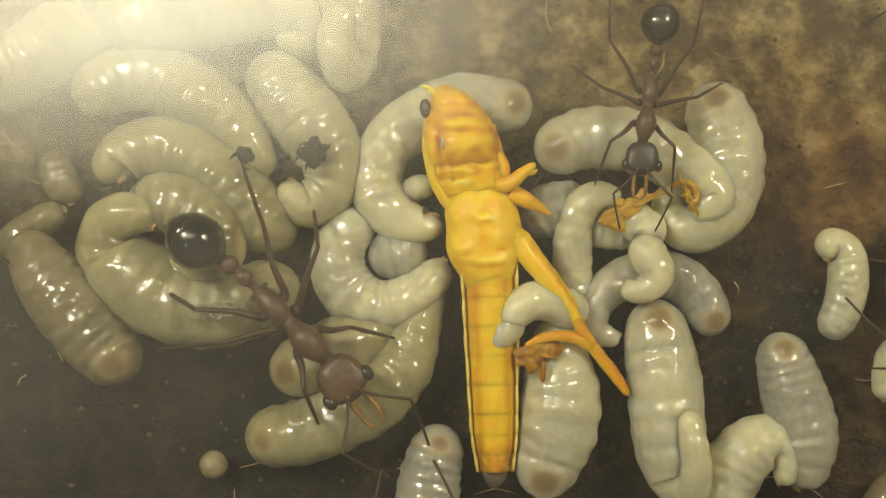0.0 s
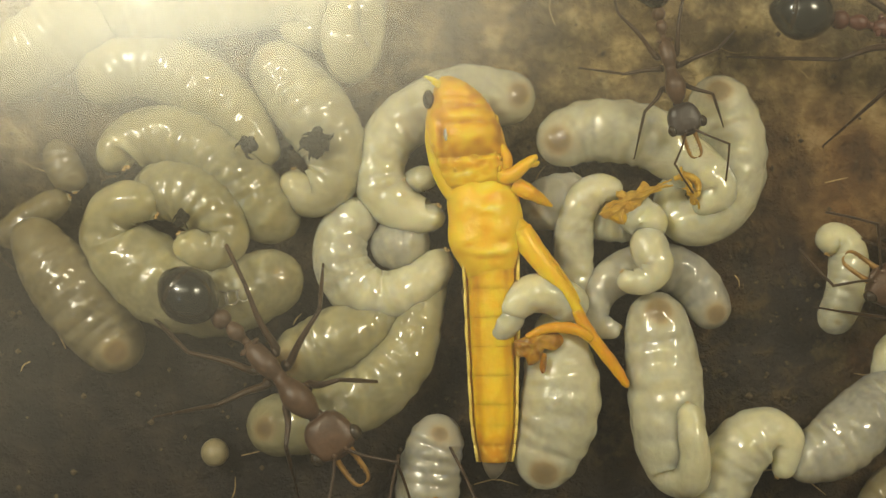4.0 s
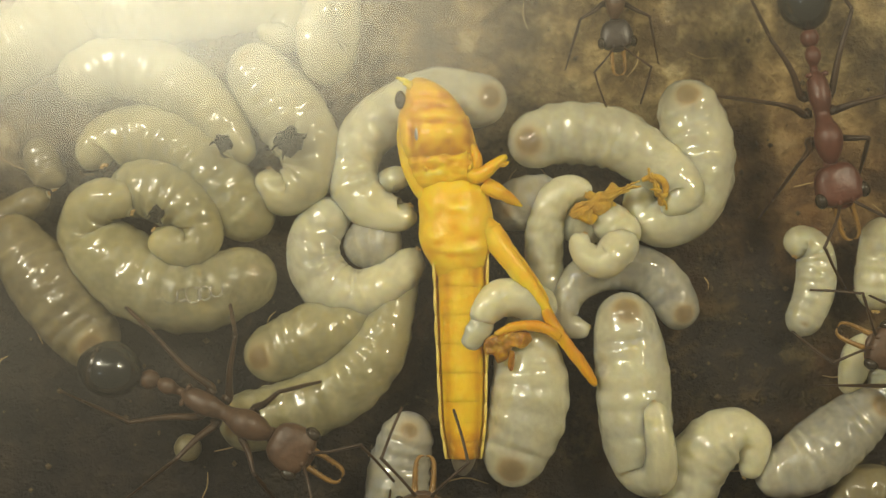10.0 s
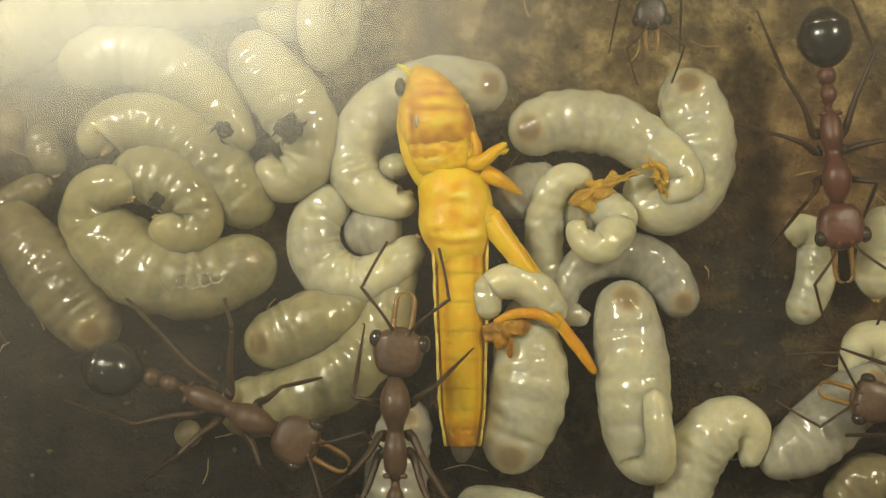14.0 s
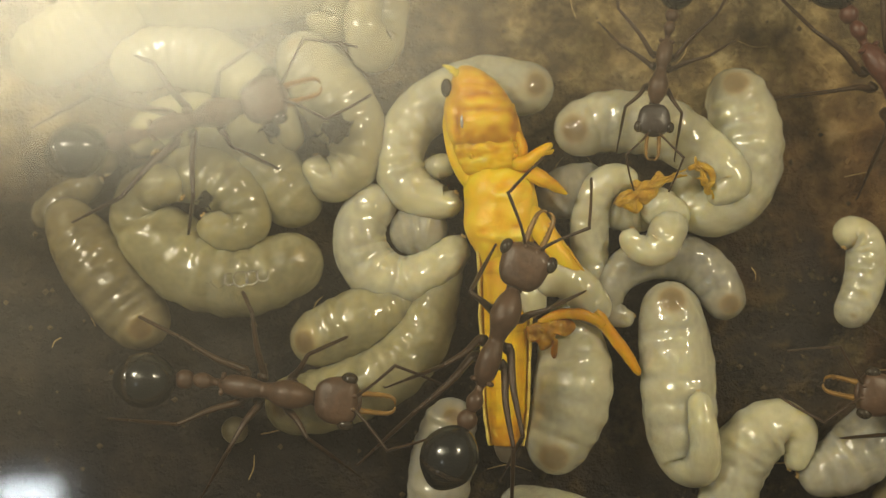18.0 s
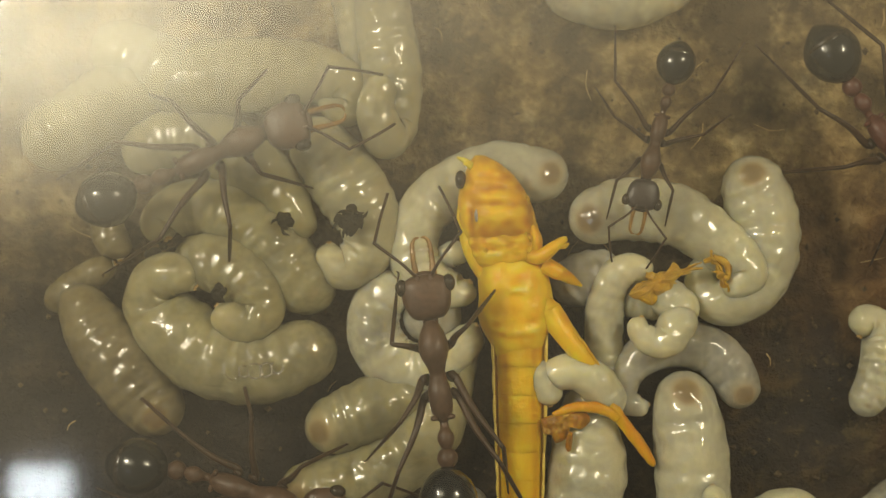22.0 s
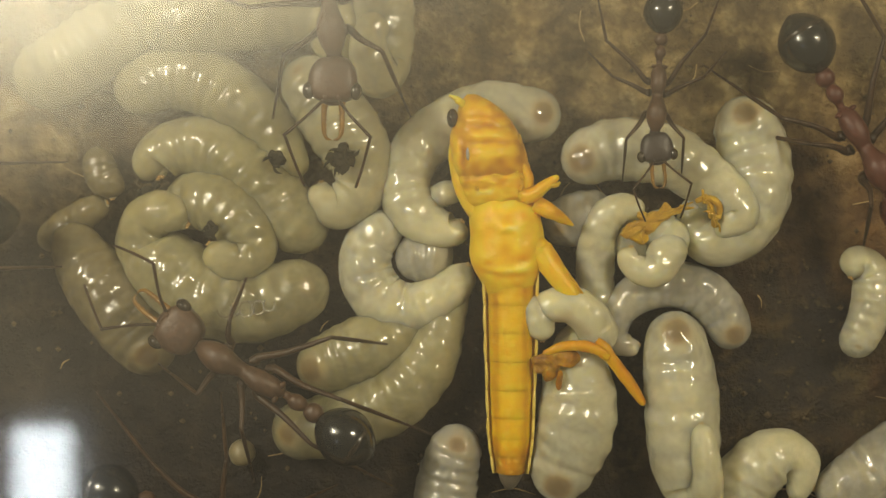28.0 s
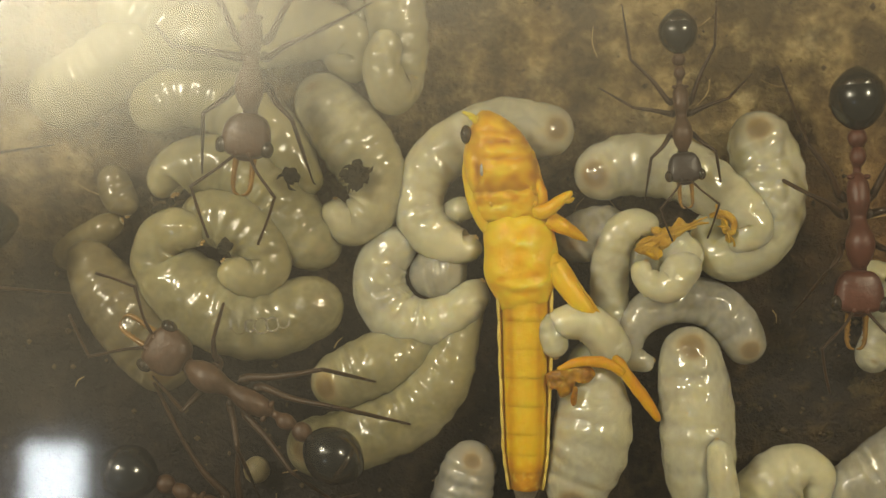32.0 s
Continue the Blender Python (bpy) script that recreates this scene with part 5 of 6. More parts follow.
ant_g, head_g, tail_g, legs_g = ant("dark red worker ant at the edge of the brood", 0.9, stance(5.0, 6))


def peer(head, times, swing):
    """Turns the head a little from side to side."""
    p = head.matrix_basis.translation.copy()
    walk(head, [(t, pose(*p, 0, 0, swing * math.sin(1.9 * k + len(times)))) for k, t in enumerate(times)])


def stride(legs, times):
    """Swings the legs to and fro while the ant goes on its way."""
    for n, leg in enumerate(legs):
        p = leg.matrix_basis.translation.copy()
        rows = [(t, pose(*p, 0, 0, (9 if (k + n // 2 + n) % 2 else -9) * (1 if 0 < k < len(times) - 1 else 0))) for k, t in enumerate(times)]
        walk(leg, rows)


# ---- movement ----
def motions():
    # the two lights seen in the glass are shifted while the camera films
    walk(shade_lamp, [(t, pose((-57 + dx) * MM, (37 + dy) * MM, 120 * MM)) for t, dx, dy in ((0, 12, 8), (13, 12, 8), (16, 0, 4), (20, -5, 3), (22, -18, 6), (32, -16, 6))])
    walk(panel_lamp, [(t, pose((-136 + dx) * MM, -74 * MM, 290 * MM)) for t, dx in ((0, -28), (13, -28), (16, 0), (32, 0))])
    walk(roller, [(0.0, pose(0.02324, -0.01090, 0, 0, 0, 0)), (0.8, pose(0.02305, -0.01055, 0, 0, 0, -5)), (1.5, pose(0.02354, -0.01174, 0, 0, 0, -38)),
        (2.0, pose(0.02513, -0.01205, 0, 0, 0, -62)), (4.0, pose(0.02529, -0.01198, 0, 0, 0, -62)), (7.0, pose(0.02605, -0.01190, 0, 0, 0, -66)),
        (9.0, pose(0.02473, -0.01280, 0, 0, 0, -66)), (11.0, pose(0.02624, -0.01313, 0, 0, 0, -66)), (13.0, pose(0.02612, -0.01233, 0, 0, 0, -62)),
        (16.0, pose(0.02456, -0.01316, 0, 0, 0, -60)), (18.0, pose(0.02528, -0.01340, 0, 0, 0, -62)), (22.0, pose(0.02669, -0.01168, 0, 0, 0, -66)),
        (28.0, pose(0.02632, -0.01252, 0, 0, 0, -66)), (32.0, pose(0.02554, -0.01164, 0, 0, 0, -66))])
    walk(feeder_neck, [
        (0.0, pose(0.00040, 0.00600, 0.00395, 0, 0, -162)), (2.0, pose(0.00045, 0.00610, 0.00395, 0, 0, -160)), (4.0, pose(0.00035, 0.00590, 0.00395, 0, 0, -163)),
        (7.0, pose(0.00035, 0.00610, 0.00395, 0, 0, -161)), (9.0, pose(0.00030, 0.00560, 0.00395, 0, 0, -157)), (10.5, pose(0.00030, 0.00570, 0.00395, 0, 0, -160)),
        (11.0, pose(0.00050, 0.00560, 0.00395, 0, 0, -170)), (12.0, pose(0.00100, 0.00490, 0.00395, 0, 0, -190)), (13.0, pose(0.00110, 0.00460, 0.00395, 0, 0, -192)),
        (16.0, pose(0.00115, 0.00480, 0.00395, 0, 0, -192)), (19.0, pose(0.00105, 0.00485, 0.00395, 0, 0, -192)), (21.0, pose(0.00110, 0.00450, 0.00395, 0, 0, -192)),
        (23.0, pose(0.00110, 0.00510, 0.00395, 0, 0, -191)), (25.0, pose(0.00115, 0.00510, 0.00395, 0, 0, -192)), (28.0, pose(0.00120, 0.00515, 0.00395, 0, 0, -194)),
        (30.0, pose(0.00115, 0.00510, 0.00395, 0, 0, -194)), (32.0, pose(0.00110, 0.00505, 0.00395, 0, 0, -194))])
    walk(feeder_front, [
        (0.0, pose(-0.00377, 0.00475, 0.00450, 0, 0, -142)), (2.0, pose(-0.00367, 0.00471, 0.00450, 0, 0, -143)), (4.0, pose(-0.00384, 0.00472, 0.00450, 0, 0, -139)),
        (7.0, pose(-0.00380, 0.00478, 0.00450, 0, 0, -142)), (9.0, pose(-0.00374, 0.00399, 0.00450, 0, 0, -124)), (10.5, pose(-0.00382, 0.00431, 0.00450, 0, 0, -130)),
        (11.0, pose(-0.00380, 0.00494, 0.00450, 0, 0, -112)), (12.0, pose(-0.00327, 0.00575, 0.00450, 0, 0, -90)), (13.0, pose(-0.00313, 0.00560, 0.00450, 0, 0, -88)),
        (16.0, pose(-0.00308, 0.00580, 0.00450, 0, 0, -84)), (19.0, pose(-0.00318, 0.00585, 0.00450, 0, 0, -82)), (21.0, pose(-0.00313, 0.00600, 0.00450, 0, 0, -80)),
        (23.0, pose(-0.00315, 0.00603, 0.00450, 0, 0, -76)), (25.0, pose(-0.00308, 0.00610, 0.00450, 0, 0, -78)), (28.0, pose(-0.00300, 0.00630, 0.00450, 0, 0, -79)),
        (30.0, pose(-0.00305, 0.00625, 0.00450, 0, 0, -80)), (32.0, pose(-0.00310, 0.00620, 0.00450, 0, 0, -78))])
    walk(bender_neck, [(0.0, pose(0.00040, 0.00014, 0.00360, 0, 0, -76)),
        (2.0, pose(0.00049, 0.00015, 0.00360, 0, 0, -73)),
        (4.0, pose(0.00037, 0.00015, 0.00360, 0, 0, -75)),
        (4.5, pose(0.00041, 0.00012, 0.00360, 0, 0, -75)),
        (6.5, pose(0.00054, -0.00060, 0.00360, 0, 0, -89)),
        (7.0, pose(0.00056, -0.00047, 0.00360, 0, 0, -89)),
        (9.0, pose(0.00080, -0.00043, 0.00360, 0, 0, -85)),
        (11.0, pose(0.00077, -0.00044, 0.00360, 0, 0, -81)),
        (13.0, pose(0.00045, -0.00033, 0.00360, 0, 0, -80)),
        (16.0, pose(0.00082, -0.00033, 0.00360, 0, 0, -77)),
        (18.0, pose(0.00092, -0.00010, 0.00360, 0, 0, -77)),
        (21.0, pose(0.00062, -0.00007, 0.00360, 0, 0, -77)),
        (23.0, pose(0.00055, -0.00024, 0.00360, 0, 0, -80)),
        (25.0, pose(0.00051, -0.00022, 0.00360, 0, 0, -80)),
        (28.0, pose(0.00047, 0.00045, 0.00360, 0, 0, -78)),
        (30.0, pose(0.00043, 0.00029, 0.00360, 0, 0, -87)),
        (32.0, pose(0.00047, 0.00034, 0.00360, 0, 0, -79))])
    walk(bender_head, [(0.0, pose(0.00098, -0.00213, 0.00440, 0, 0, -133)),
        (2.0, pose(0.00118, -0.00204, 0.00440, 0, 0, -120)),
        (4.0, pose(0.00098, -0.00217, 0.00440, 0, 0, -141)),
        (4.5, pose(0.00103, -0.00210, 0.00440, 0, 0, -140)),
        (6.5, pose(0.00057, -0.00222, 0.00440, 0, 0, -186)),
        (7.0, pose(0.00060, -0.00218, 0.00440, 0, 0, -182)),
        (9.0, pose(0.00093, -0.00214, 0.00440, 0, 0, -204)),
        (11.0, pose(0.00101, -0.00209, 0.00440, 0, 0, -202)),
        (13.0, pose(0.00073, -0.00197, 0.00440, 0, 0, -207)),
        (16.0, pose(0.00116, -0.00184, 0.00440, 0, 0, -182)),
        (18.0, pose(0.00129, -0.00166, 0.00440, 0, 0, -182)),
        (21.0, pose(0.00100, -0.00176, 0.00440, 0, 0, -187)),
        (23.0, pose(0.00082, -0.00187, 0.00440, 0, 0, -195)),
        (25.0, pose(0.00081, -0.00192, 0.00440, 0, 0, -200)),
        (28.0, pose(0.00078, -0.00104, 0.00440, 0, 0, -188)),
        (30.0, pose(0.00051, -0.00108, 0.00440, 0, 0, -186)),
        (32.0, pose(0.00077, -0.00115, 0.00440, 0, 0, -193))])
    walk(ant_a, [
        (0.0, pose(-0.0122, -0.0020, 0.0065, 0, 0, -136)), (1.0, pose(-0.0121, -0.0031, 0.0065, 0, 0, -140)), (2.0, pose(-0.0118, -0.0057, 0.0065, 0, 0, -149)),
        (3.0, pose(-0.0125, -0.0056, 0.0065, 0, 0, -143)), (4.0, pose(-0.0130, -0.0064, 0.0065, 0, 0, -137)), (4.5, pose(-0.0130, -0.0068, 0.0065, 0, 0, -134)),
        (6.5, pose(-0.0146, -0.0068, 0.0065, 0, 0, -107)), (7.0, pose(-0.0137, -0.0074, 0.0065, 0, 0, -104)), (8.0, pose(-0.0137, -0.0080, 0.0065, 0, 0, -104)),
        (9.0, pose(-0.0147, -0.0089, 0.0065, 0, 0, -109)), (10.0, pose(-0.0147, -0.0091, 0.0065, 0, 0, -115)), (11.0, pose(-0.0151, -0.0089, 0.0065, 0, 0, -110)),
        (12.0, pose(-0.0151, -0.0093, 0.0065, 0, 0, -114)), (13.0, pose(-0.0144, -0.0097, 0.0065, 0, 0, -113)), (13.5, pose(-0.0143, -0.0099, 0.0065, 0, 0, -112)),
        (15.5, pose(-0.0153, -0.0088, 0.0065, 0, 0, -117)), (16.0, pose(-0.0152, -0.0099, 0.0065, 0, 0, -114)), (17.0, pose(-0.0156, -0.0095, 0.0065, 0, 0, -112)),
        (18.0, pose(-0.0151, -0.0087, 0.0065, 0, 0, -98)), (19.0, pose(-0.0161, -0.0082, 0.0065, 0, 0, -95)), (20.0, pose(-0.0156, -0.0094, 0.0065, 0, 0, -104)),
        (21.0, pose(-0.0152, -0.0102, 0.0065, 0, 0, -105)), (22.0, pose(-0.0169, -0.0093, 0.0065, 0, 0, -106)), (23.0, pose(-0.0188, -0.0122, 0.0065, 0, 0, -113)),
        (24.0, pose(-0.0190, -0.0132, 0.0065, 0, 0, -113)), (25.0, pose(-0.0189, -0.0135, 0.0065, 0, 0, -113)), (28.0, pose(-0.0186, -0.0165, 0.0065, 0, 0, -113)),
        (30.0, pose(-0.0199, -0.0134, 0.0065, 0, 0, -114)), (32.0, pose(-0.0185, -0.0145, 0.0065, 0, 0, -117))])
    stride(legs_a, [0, 1, 2, 3, 4, 4.5, 6.5, 7, 8, 9, 10, 11, 12, 13, 13.5, 15.5, 16, 17, 18, 19, 20, 21, 22, 23, 24, 25, 28, 30, 32])
    peer(head_a, [0, 1, 2, 3, 4, 4.5, 6.5, 7, 8, 9, 10, 11, 12, 13, 13.5, 15.5, 16, 17, 18, 19, 20, 21, 22, 23, 24, 25, 28, 30, 32], 9)
    walk(ant_d, [
        (0.0, pose(-0.0034, -0.0233, 0.0080, 0, 0, -1)), (10.0, pose(-0.0015, -0.0208, 0.0080, 0, 0, -0)), (11.0, pose(-0.0023, -0.0193, 0.0080, 0, 0, -0)),
        (12.0, pose(-0.0035, -0.0159, 0.0090, 0, 0, 5)), (13.0, pose(-0.0031, -0.0129, 0.0095, 0, 0, 1)), (13.5, pose(-0.0031, -0.0119, 0.0095, 0, 0, 0)),
        (15.5, pose(-0.0015, -0.0080, 0.0095, 0, 0, 1)), (16.0, pose(-0.0008, -0.0075, 0.0095, 0, 0, -2)), (16.5, pose(-0.0012, -0.0075, 0.0095, 0, 0, -3)),
        (17.0, pose(-0.0010, -0.0058, 0.0095, 0, 0, -5)), (17.5, pose(-0.0009, -0.0053, 0.0095, 0, 0, -9)), (18.0, pose(0.0007, -0.0050, 0.0095, 0, 0, -19)),
        (18.5, pose(0.0021, -0.0041, 0.0095, 0, 0, -20)), (19.0, pose(0.0022, -0.0037, 0.0095, 0, 0, -27)), (19.5, pose(0.0017, -0.0032, 0.0095, 0, 0, -28)),
        (20.0, pose(0.0037, -0.0020, 0.0095, 0, 0, -28)), (20.5, pose(0.0041, -0.0012, 0.0095, 0, 0, -26)), (21.0, pose(0.0019, -0.0005, 0.0095, 0, 0, -16)),
        (21.5, pose(-0.0002, -0.0002, 0.0095, 0, 0, -14)), (22.0, pose(-0.0042, -0.0007, 0.0095, 0, 0, 8)), (22.5, pose(-0.0088, 0.0002, 0.0095, 0, 0, 19)),
        (23.0, pose(-0.0081, -0.0003, 0.0090, 0, 0, 20)), (23.5, pose(-0.0103, 0.0012, 0.0090, 0, 0, 26)), (24.0, pose(-0.0113, 0.0008, 0.0090, 0, 0, 32)),
        (24.5, pose(-0.0129, 0.0004, 0.0090, 0, 0, 38)), (25.0, pose(-0.0136, -0.0014, 0.0090, 0, 0, 49)), (25.5, pose(-0.0144, -0.0013, 0.0090, 0, 0, 49)),
        (27.5, pose(-0.0173, -0.0051, 0.0080, 0, 0, 64)), (28.0, pose(-0.0168, -0.0051, 0.0080, 0, 0, 61)), (29.0, pose(-0.0181, -0.0054, 0.0080, 0, 0, 63)),
        (30.0, pose(-0.0177, -0.0062, 0.0080, 0, 0, 64)), (31.0, pose(-0.0191, -0.0049, 0.0080, 0, 0, 58)), (32.0, pose(-0.0186, -0.0053, 0.0080, 0, 0, 61))])
    stride(legs_d, [0, 10, 11, 12, 13, 13.5, 15.5, 16, 16.5, 17, 17.5, 18, 18.5, 19, 19.5, 20, 20.5, 21, 21.5, 22, 22.5, 23, 23.5, 24, 24.5, 25, 25.5, 27.5, 28, 29, 30, 31, 32])
    peer(head_d, [0, 10, 11, 12, 13, 13.5, 15.5, 16, 16.5, 17, 17.5, 18, 18.5, 19, 19.5, 20, 20.5, 21, 21.5, 22, 22.5, 23, 23.5, 24, 24.5, 25, 25.5, 27.5, 28, 29, 30, 31, 32], 9)
    walk(ant_b, [
        (0.0, pose(0.0118, 0.0118, 0.0075, 0, 0, 170)), (1.0, pose(0.0118, 0.0127, 0.0075, 0, 0, 172)), (2.0, pose(0.0121, 0.0124, 0.0075, 0, 0, 176)),
        (3.0, pose(0.0117, 0.0130, 0.0075, 0, 0, 172)), (4.0, pose(0.0132, 0.0138, 0.0075, 0, 0, 191)), (4.5, pose(0.0129, 0.0135, 0.0075, 0, 0, 186)),
        (6.5, pose(0.0113, 0.0135, 0.0075, 0, 0, 170)), (7.0, pose(0.0116, 0.0136, 0.0075, 0, 0, 167)), (8.0, pose(0.0115, 0.0175, 0.0075, 0, 0, 177)),
        (9.0, pose(0.0130, 0.0189, 0.0075, 0, 0, 179)), (10.0, pose(0.0117, 0.0197, 0.0075, 0, 0, 179)), (11.0, pose(0.0121, 0.0198, 0.0075, 0, 0, 179)),
        (12.0, pose(0.0143, 0.0202, 0.0075, 0, 0, 179)), (13.0, pose(0.0141, 0.0207, 0.0075, 0, 0, 175)), (15.5, pose(0.0144, 0.0185, 0.0075, 0, 0, 179)),
        (16.0, pose(0.0144, 0.0176, 0.0075, 0, 0, 180)), (17.0, pose(0.0123, 0.0154, 0.0075, 0, 0, 172)), (18.0, pose(0.0116, 0.0131, 0.0075, 0, 0, 169)),
        (19.0, pose(0.0111, 0.0120, 0.0075, 0, 0, 163)), (20.0, pose(0.0113, 0.0118, 0.0075, 0, 0, 167)), (21.0, pose(0.0107, 0.0177, 0.0075, 0, 0, 160)),
        (22.0, pose(0.0101, 0.0145, 0.0075, 0, 0, 166)), (23.0, pose(0.0091, 0.0131, 0.0075, 0, 0, 164)), (24.0, pose(0.0075, 0.0122, 0.0075, 0, 0, 162)),
        (25.0, pose(0.0085, 0.0153, 0.0075, 0, 0, 141)), (25.5, pose(0.0068, 0.0151, 0.0075, 0, 0, 145)), (27.5, pose(0.0101, 0.0142, 0.0075, 0, 0, 178)),
        (28.0, pose(0.0108, 0.0136, 0.0075, 0, 0, 177)), (29.0, pose(0.0107, 0.0133, 0.0075, 0, 0, 176)), (30.0, pose(0.0112, 0.0131, 0.0075, 0, 0, 180)),
        (31.0, pose(0.0115, 0.0134, 0.0075, 0, 0, 180)), (32.0, pose(0.0115, 0.0133, 0.0075, 0, 0, 183))])
    stride(legs_b, [0.0, 1.0, 2.0, 3.0, 4.0, 4.5, 6.5, 7.0, 8.0, 9.0, 10.0, 11.0, 12.0, 13.0, 15.5, 16.0, 17.0, 18.0, 19.0, 20.0, 21.0, 22.0, 23.0, 24.0, 25.0, 25.5, 27.5, 28.0, 29.0, 30.0, 31.0, 32.0])
    peer(head_b, [0.0, 1.0, 2.0, 3.0, 4.0, 4.5, 6.5, 7.0, 8.0, 9.0, 10.0, 11.0, 12.0, 13.0, 15.5, 16.0, 17.0, 18.0, 19.0, 20.0, 21.0, 22.0, 23.0, 24.0, 25.0, 25.5, 27.5, 28.0, 29.0, 30.0, 31.0, 32.0], 9)
    walk(ant_c, [
        (0.0, pose(0.0365, 0.0240, 0.0055, 0, 0, -110)), (3.0, pose(0.0345, 0.0215, 0.0055, 0, 0, -105)), (4.0, pose(0.0306, 0.0165, 0.0055, 0, 0, -100)),
        (4.5, pose(0.0302, 0.0168, 0.0055, 0, 0, -106)), (6.5, pose(0.0277, 0.0197, 0.0055, 0, 0, -164)), (7.0, pose(0.0274, 0.0193, 0.0055, 0, 0, -172)),
        (8.0, pose(0.0270, 0.0157, 0.0055, 0, 0, -178)), (9.0, pose(0.0256, 0.0122, 0.0055, 0, 0, -178)), (10.0, pose(0.0262, 0.0111, 0.0055, 0, 0, -172)),
        (11.0, pose(0.0272, 0.0090, 0.0055, 0, 0, -175)), (12.0, pose(0.0270, 0.0096, 0.0055, 0, 0, -178)), (13.0, pose(0.0269, 0.0067, 0.0055, 0, 0, -181)),
        (13.5, pose(0.0269, 0.0068, 0.0055, 0, 0, -180)), (15.5, pose(0.0256, 0.0106, 0.0055, 0, 0, -162)), (16.0, pose(0.0253, 0.0102, 0.0055, 0, 0, -159)),
        (17.0, pose(0.0278, 0.0140, 0.0055, 0, 0, -152)), (18.0, pose(0.0272, 0.0125, 0.0055, 0, 0, -152)), (19.0, pose(0.0281, 0.0130, 0.0055, 0, 0, -155)),
        (20.0, pose(0.0274, 0.0132, 0.0055, 0, 0, -155)), (21.0, pose(0.0261, 0.0131, 0.0055, 0, 0, -160)), (22.0, pose(0.0265, 0.0140, 0.0055, 0, 0, -148)),
        (23.0, pose(0.0259, 0.0144, 0.0055, 0, 0, -146)), (24.0, pose(0.0268, 0.0154, 0.0055, 0, 0, -150)), (25.0, pose(0.0259, 0.0138, 0.0055, 0, 0, -165)),
        (27.5, pose(0.0249, 0.0108, 0.0055, 0, 0, -152)), (28.0, pose(0.0250, 0.0104, 0.0055, 0, 0, -150)), (29.0, pose(0.0253, 0.0100, 0.0055, 0, 0, -150)),
        (30.0, pose(0.0262, 0.0093, 0.0055, 0, 0, -155)), (31.0, pose(0.0234, 0.0078, 0.0055, 0, 0, -178)), (32.0, pose(0.0236, 0.0066, 0.0055, 0, 0, -179))])
    stride(legs_c, [0.0, 3.0, 4.0, 4.5, 6.5, 7.0, 8.0, 9.0, 10.0, 11.0, 12.0, 13.0, 13.5, 15.5, 16.0, 17.0, 18.0, 19.0, 20.0, 21.0, 22.0, 23.0, 24.0, 25.0, 27.5, 28.0, 29.0, 30.0, 31.0, 32.0])
    peer(head_c, [0.0, 3.0, 4.0, 4.5, 6.5, 7.0, 8.0, 9.0, 10.0, 11.0, 12.0, 13.0, 13.5, 15.5, 16.0, 17.0, 18.0, 19.0, 20.0, 21.0, 22.0, 23.0, 24.0, 25.0, 27.5, 28.0, 29.0, 30.0, 31.0, 32.0], 9)
    walk(ant_e, [
        (0.0, pose(-0.0388, 0.0075, 0.0080, 0, 0, -2)), (14.8, pose(-0.0378, 0.0052, 0.0080, 0, 0, -0)), (15.4, pose(-0.0357, 0.0055, 0.0080, 0, 0, -38)),
        (16.0, pose(-0.0303, 0.0055, 0.0080, 0, 0, -69)), (16.5, pose(-0.0221, 0.0079, 0.0080, 0, 0, -75)), (17.0, pose(-0.0215, 0.0100, 0.0080, 0, 0, -75)),
        (18.0, pose(-0.0200, 0.0096, 0.0080, 0, 0, -75)), (19.0, pose(-0.0187, 0.0111, 0.0080, 0, 0, -74)), (20.0, pose(-0.0185, 0.0106, 0.0080, 0, 0, -68)),
        (21.0, pose(-0.0173, 0.0125, 0.0080, 0, 0, -77)), (22.0, pose(-0.0192, 0.0139, 0.0080, 0, 0, -67)), (23.0, pose(-0.0370, 0.0108, 0.0080, 0, 0, -72)),
        (24.0, pose(-0.0355, 0.0094, 0.0080, 0, 0, -72)), (25.0, pose(-0.0362, 0.0086, 0.0080, 0, 0, -70)), (25.5, pose(-0.0362, 0.0080, 0.0080, 0, 0, -50)),
        (26.2, pose(-0.0359, 0.0063, 0.0080, 0, 0, -7)), (26.8, pose(-0.0389, 0.0045, 0.0080, 0, 0, 43)), (27.5, pose(-0.0437, 0.0035, 0.0080, 0, 0, 92)),
        (28.0, pose(-0.0428, 0.0040, 0.0080, 0, 0, 96)), (29.0, pose(-0.0411, 0.0051, 0.0080, 0, 0, 98)), (30.0, pose(-0.0398, 0.0035, 0.0080, 0, 0, 99)),
        (31.0, pose(-0.0425, 0.0044, 0.0080, 0, 0, 99)), (32.0, pose(-0.0440, 0.0048, 0.0080, 0, 0, 97))])
    stride(legs_e, [0, 14.8, 15.4, 16.0, 16.5, 17, 18, 19, 20, 21, 22, 23, 24, 25, 25.5, 26.2, 26.8, 27.5, 28, 29, 30, 31, 32])
    peer(head_e, [0, 14.8, 15.4, 16.0, 16.5, 17, 18, 19, 20, 21, 22, 23, 24, 25, 25.5, 26.2, 26.8, 27.5, 28, 29, 30, 31, 32], 9)
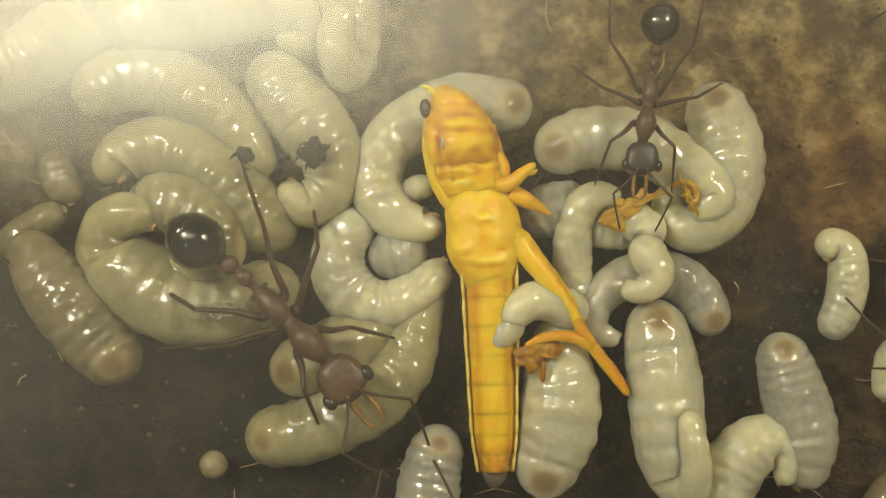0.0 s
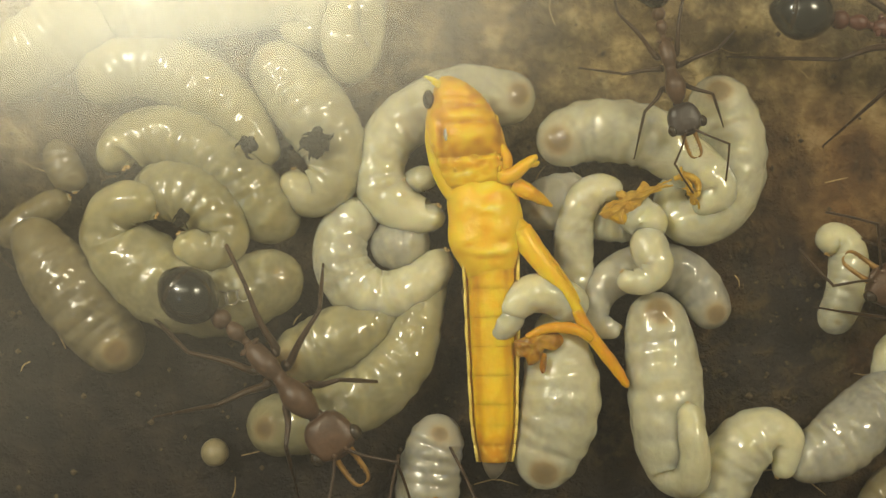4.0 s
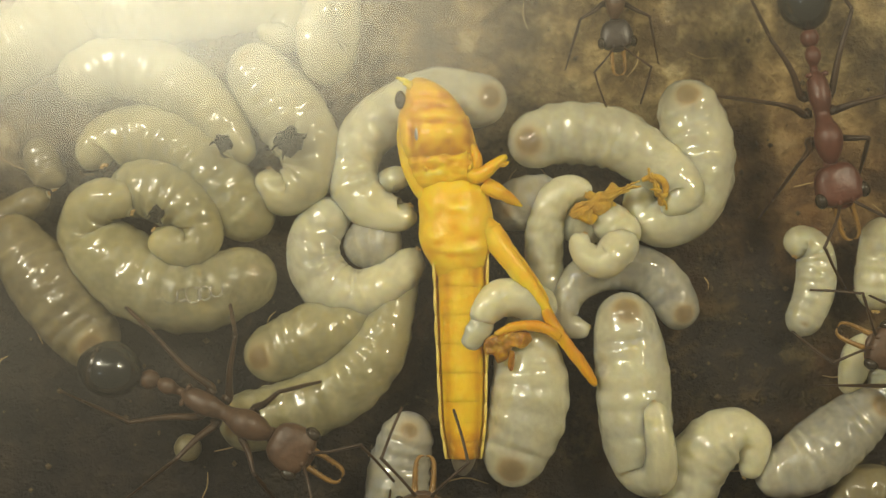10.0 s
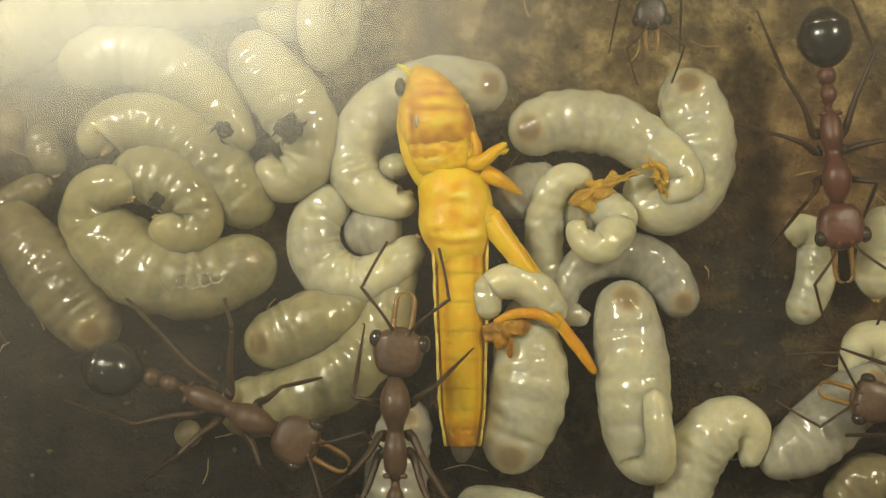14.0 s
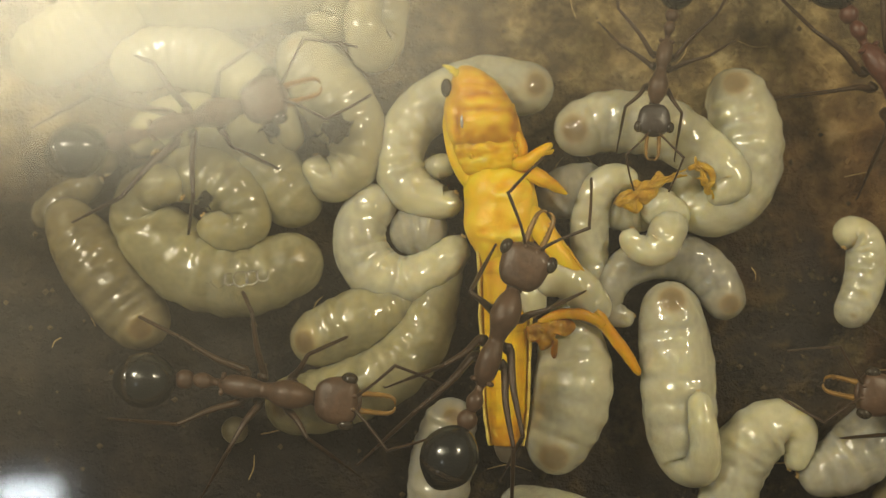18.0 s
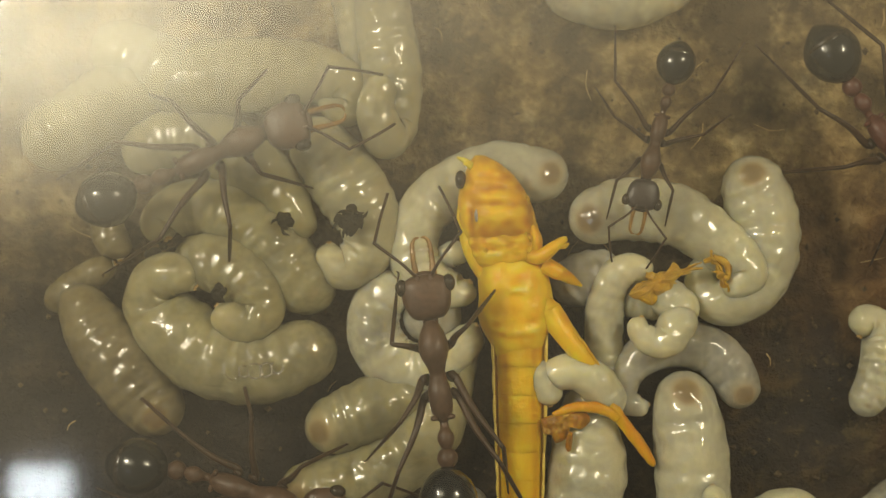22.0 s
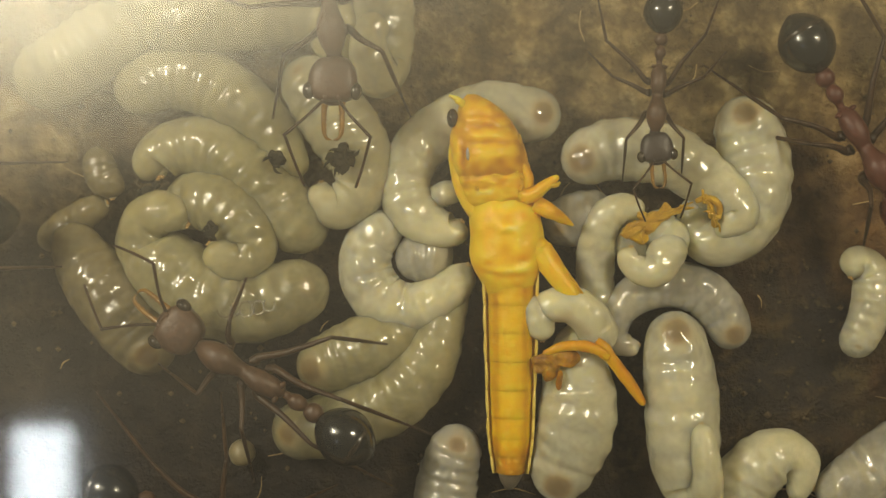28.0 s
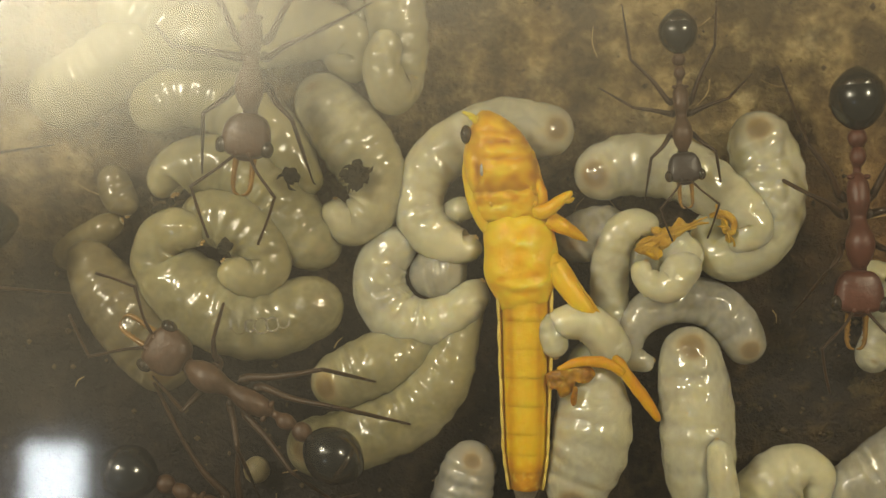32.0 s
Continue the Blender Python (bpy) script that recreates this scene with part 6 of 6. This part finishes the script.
    walk(ant_f, [
        (0.0, pose(-0.0094, 0.0492, 0.0090, 0, 0, 179)), (25.0, pose(-0.0117, 0.0461, 0.0090, 0, 0, 181)), (26.3, pose(-0.0096, 0.0300, 0.0090, 0, 0, 188)),
        (27.5, pose(-0.0109, 0.0192, 0.0090, 0, 0, 188)), (28.0, pose(-0.0110, 0.0194, 0.0090, 0, 0, 186)), (29.0, pose(-0.0127, 0.0190, 0.0090, 0, 0, 173)),
        (30.0, pose(-0.0154, 0.0167, 0.0090, 0, 0, 173)), (31.0, pose(-0.0168, 0.0161, 0.0090, 0, 0, 179)), (32.0, pose(-0.0172, 0.0168, 0.0090, 0, 0, 180))])
    stride(legs_f, [0, 25.0, 26.3, 27.5, 28, 29, 30, 31, 32])
    peer(head_f, [0, 25.0, 26.3, 27.5, 28, 29, 30, 31, 32], 9)
    walk(ant_g, [
        (0.0, pose(0.0350, -0.0056, 0.0060, 0, 0, 64)), (2.0, pose(0.0345, -0.0074, 0.0060, 0, 0, 62)), (3.0, pose(0.0335, -0.0045, 0.0060, 0, 0, 63)),
        (4.0, pose(0.0317, -0.0032, 0.0060, 0, 0, 59)), (4.5, pose(0.0317, -0.0034, 0.0060, 0, 0, 59)), (6.5, pose(0.0317, -0.0008, 0.0060, 0, 0, 72)),
        (7.0, pose(0.0334, -0.0002, 0.0060, 0, 0, 68)), (9.0, pose(0.0336, -0.0045, 0.0060, 0, 0, 64)), (11.0, pose(0.0346, -0.0082, 0.0060, 0, 0, 71)),
        (13.0, pose(0.0340, -0.0093, 0.0060, 0, 0, 77)), (16.0, pose(0.0319, -0.0119, 0.0060, 0, 0, 75)), (17.0, pose(0.0313, -0.0107, 0.0060, 0, 0, 77)),
        (18.0, pose(0.0304, -0.0099, 0.0060, 0, 0, 70)), (19.0, pose(0.0292, -0.0101, 0.0060, 0, 0, 73)), (21.0, pose(0.0328, -0.0106, 0.0060, 0, 0, 70)),
        (23.0, pose(0.0385, -0.0100, 0.0060, 0, 0, 66)), (32.0, pose(0.0385, -0.0100, 0.0060, 0, 0, 66))])
    stride(legs_g, [0, 2, 3, 4, 4.5, 6.5, 7, 9, 11, 13, 16, 17, 18, 19, 21, 23, 32])
    peer(head_g, [0, 2, 3, 4, 4.5, 6.5, 7, 9, 11, 13, 16, 17, 18, 19, 21, 23, 32], 9)


motions()
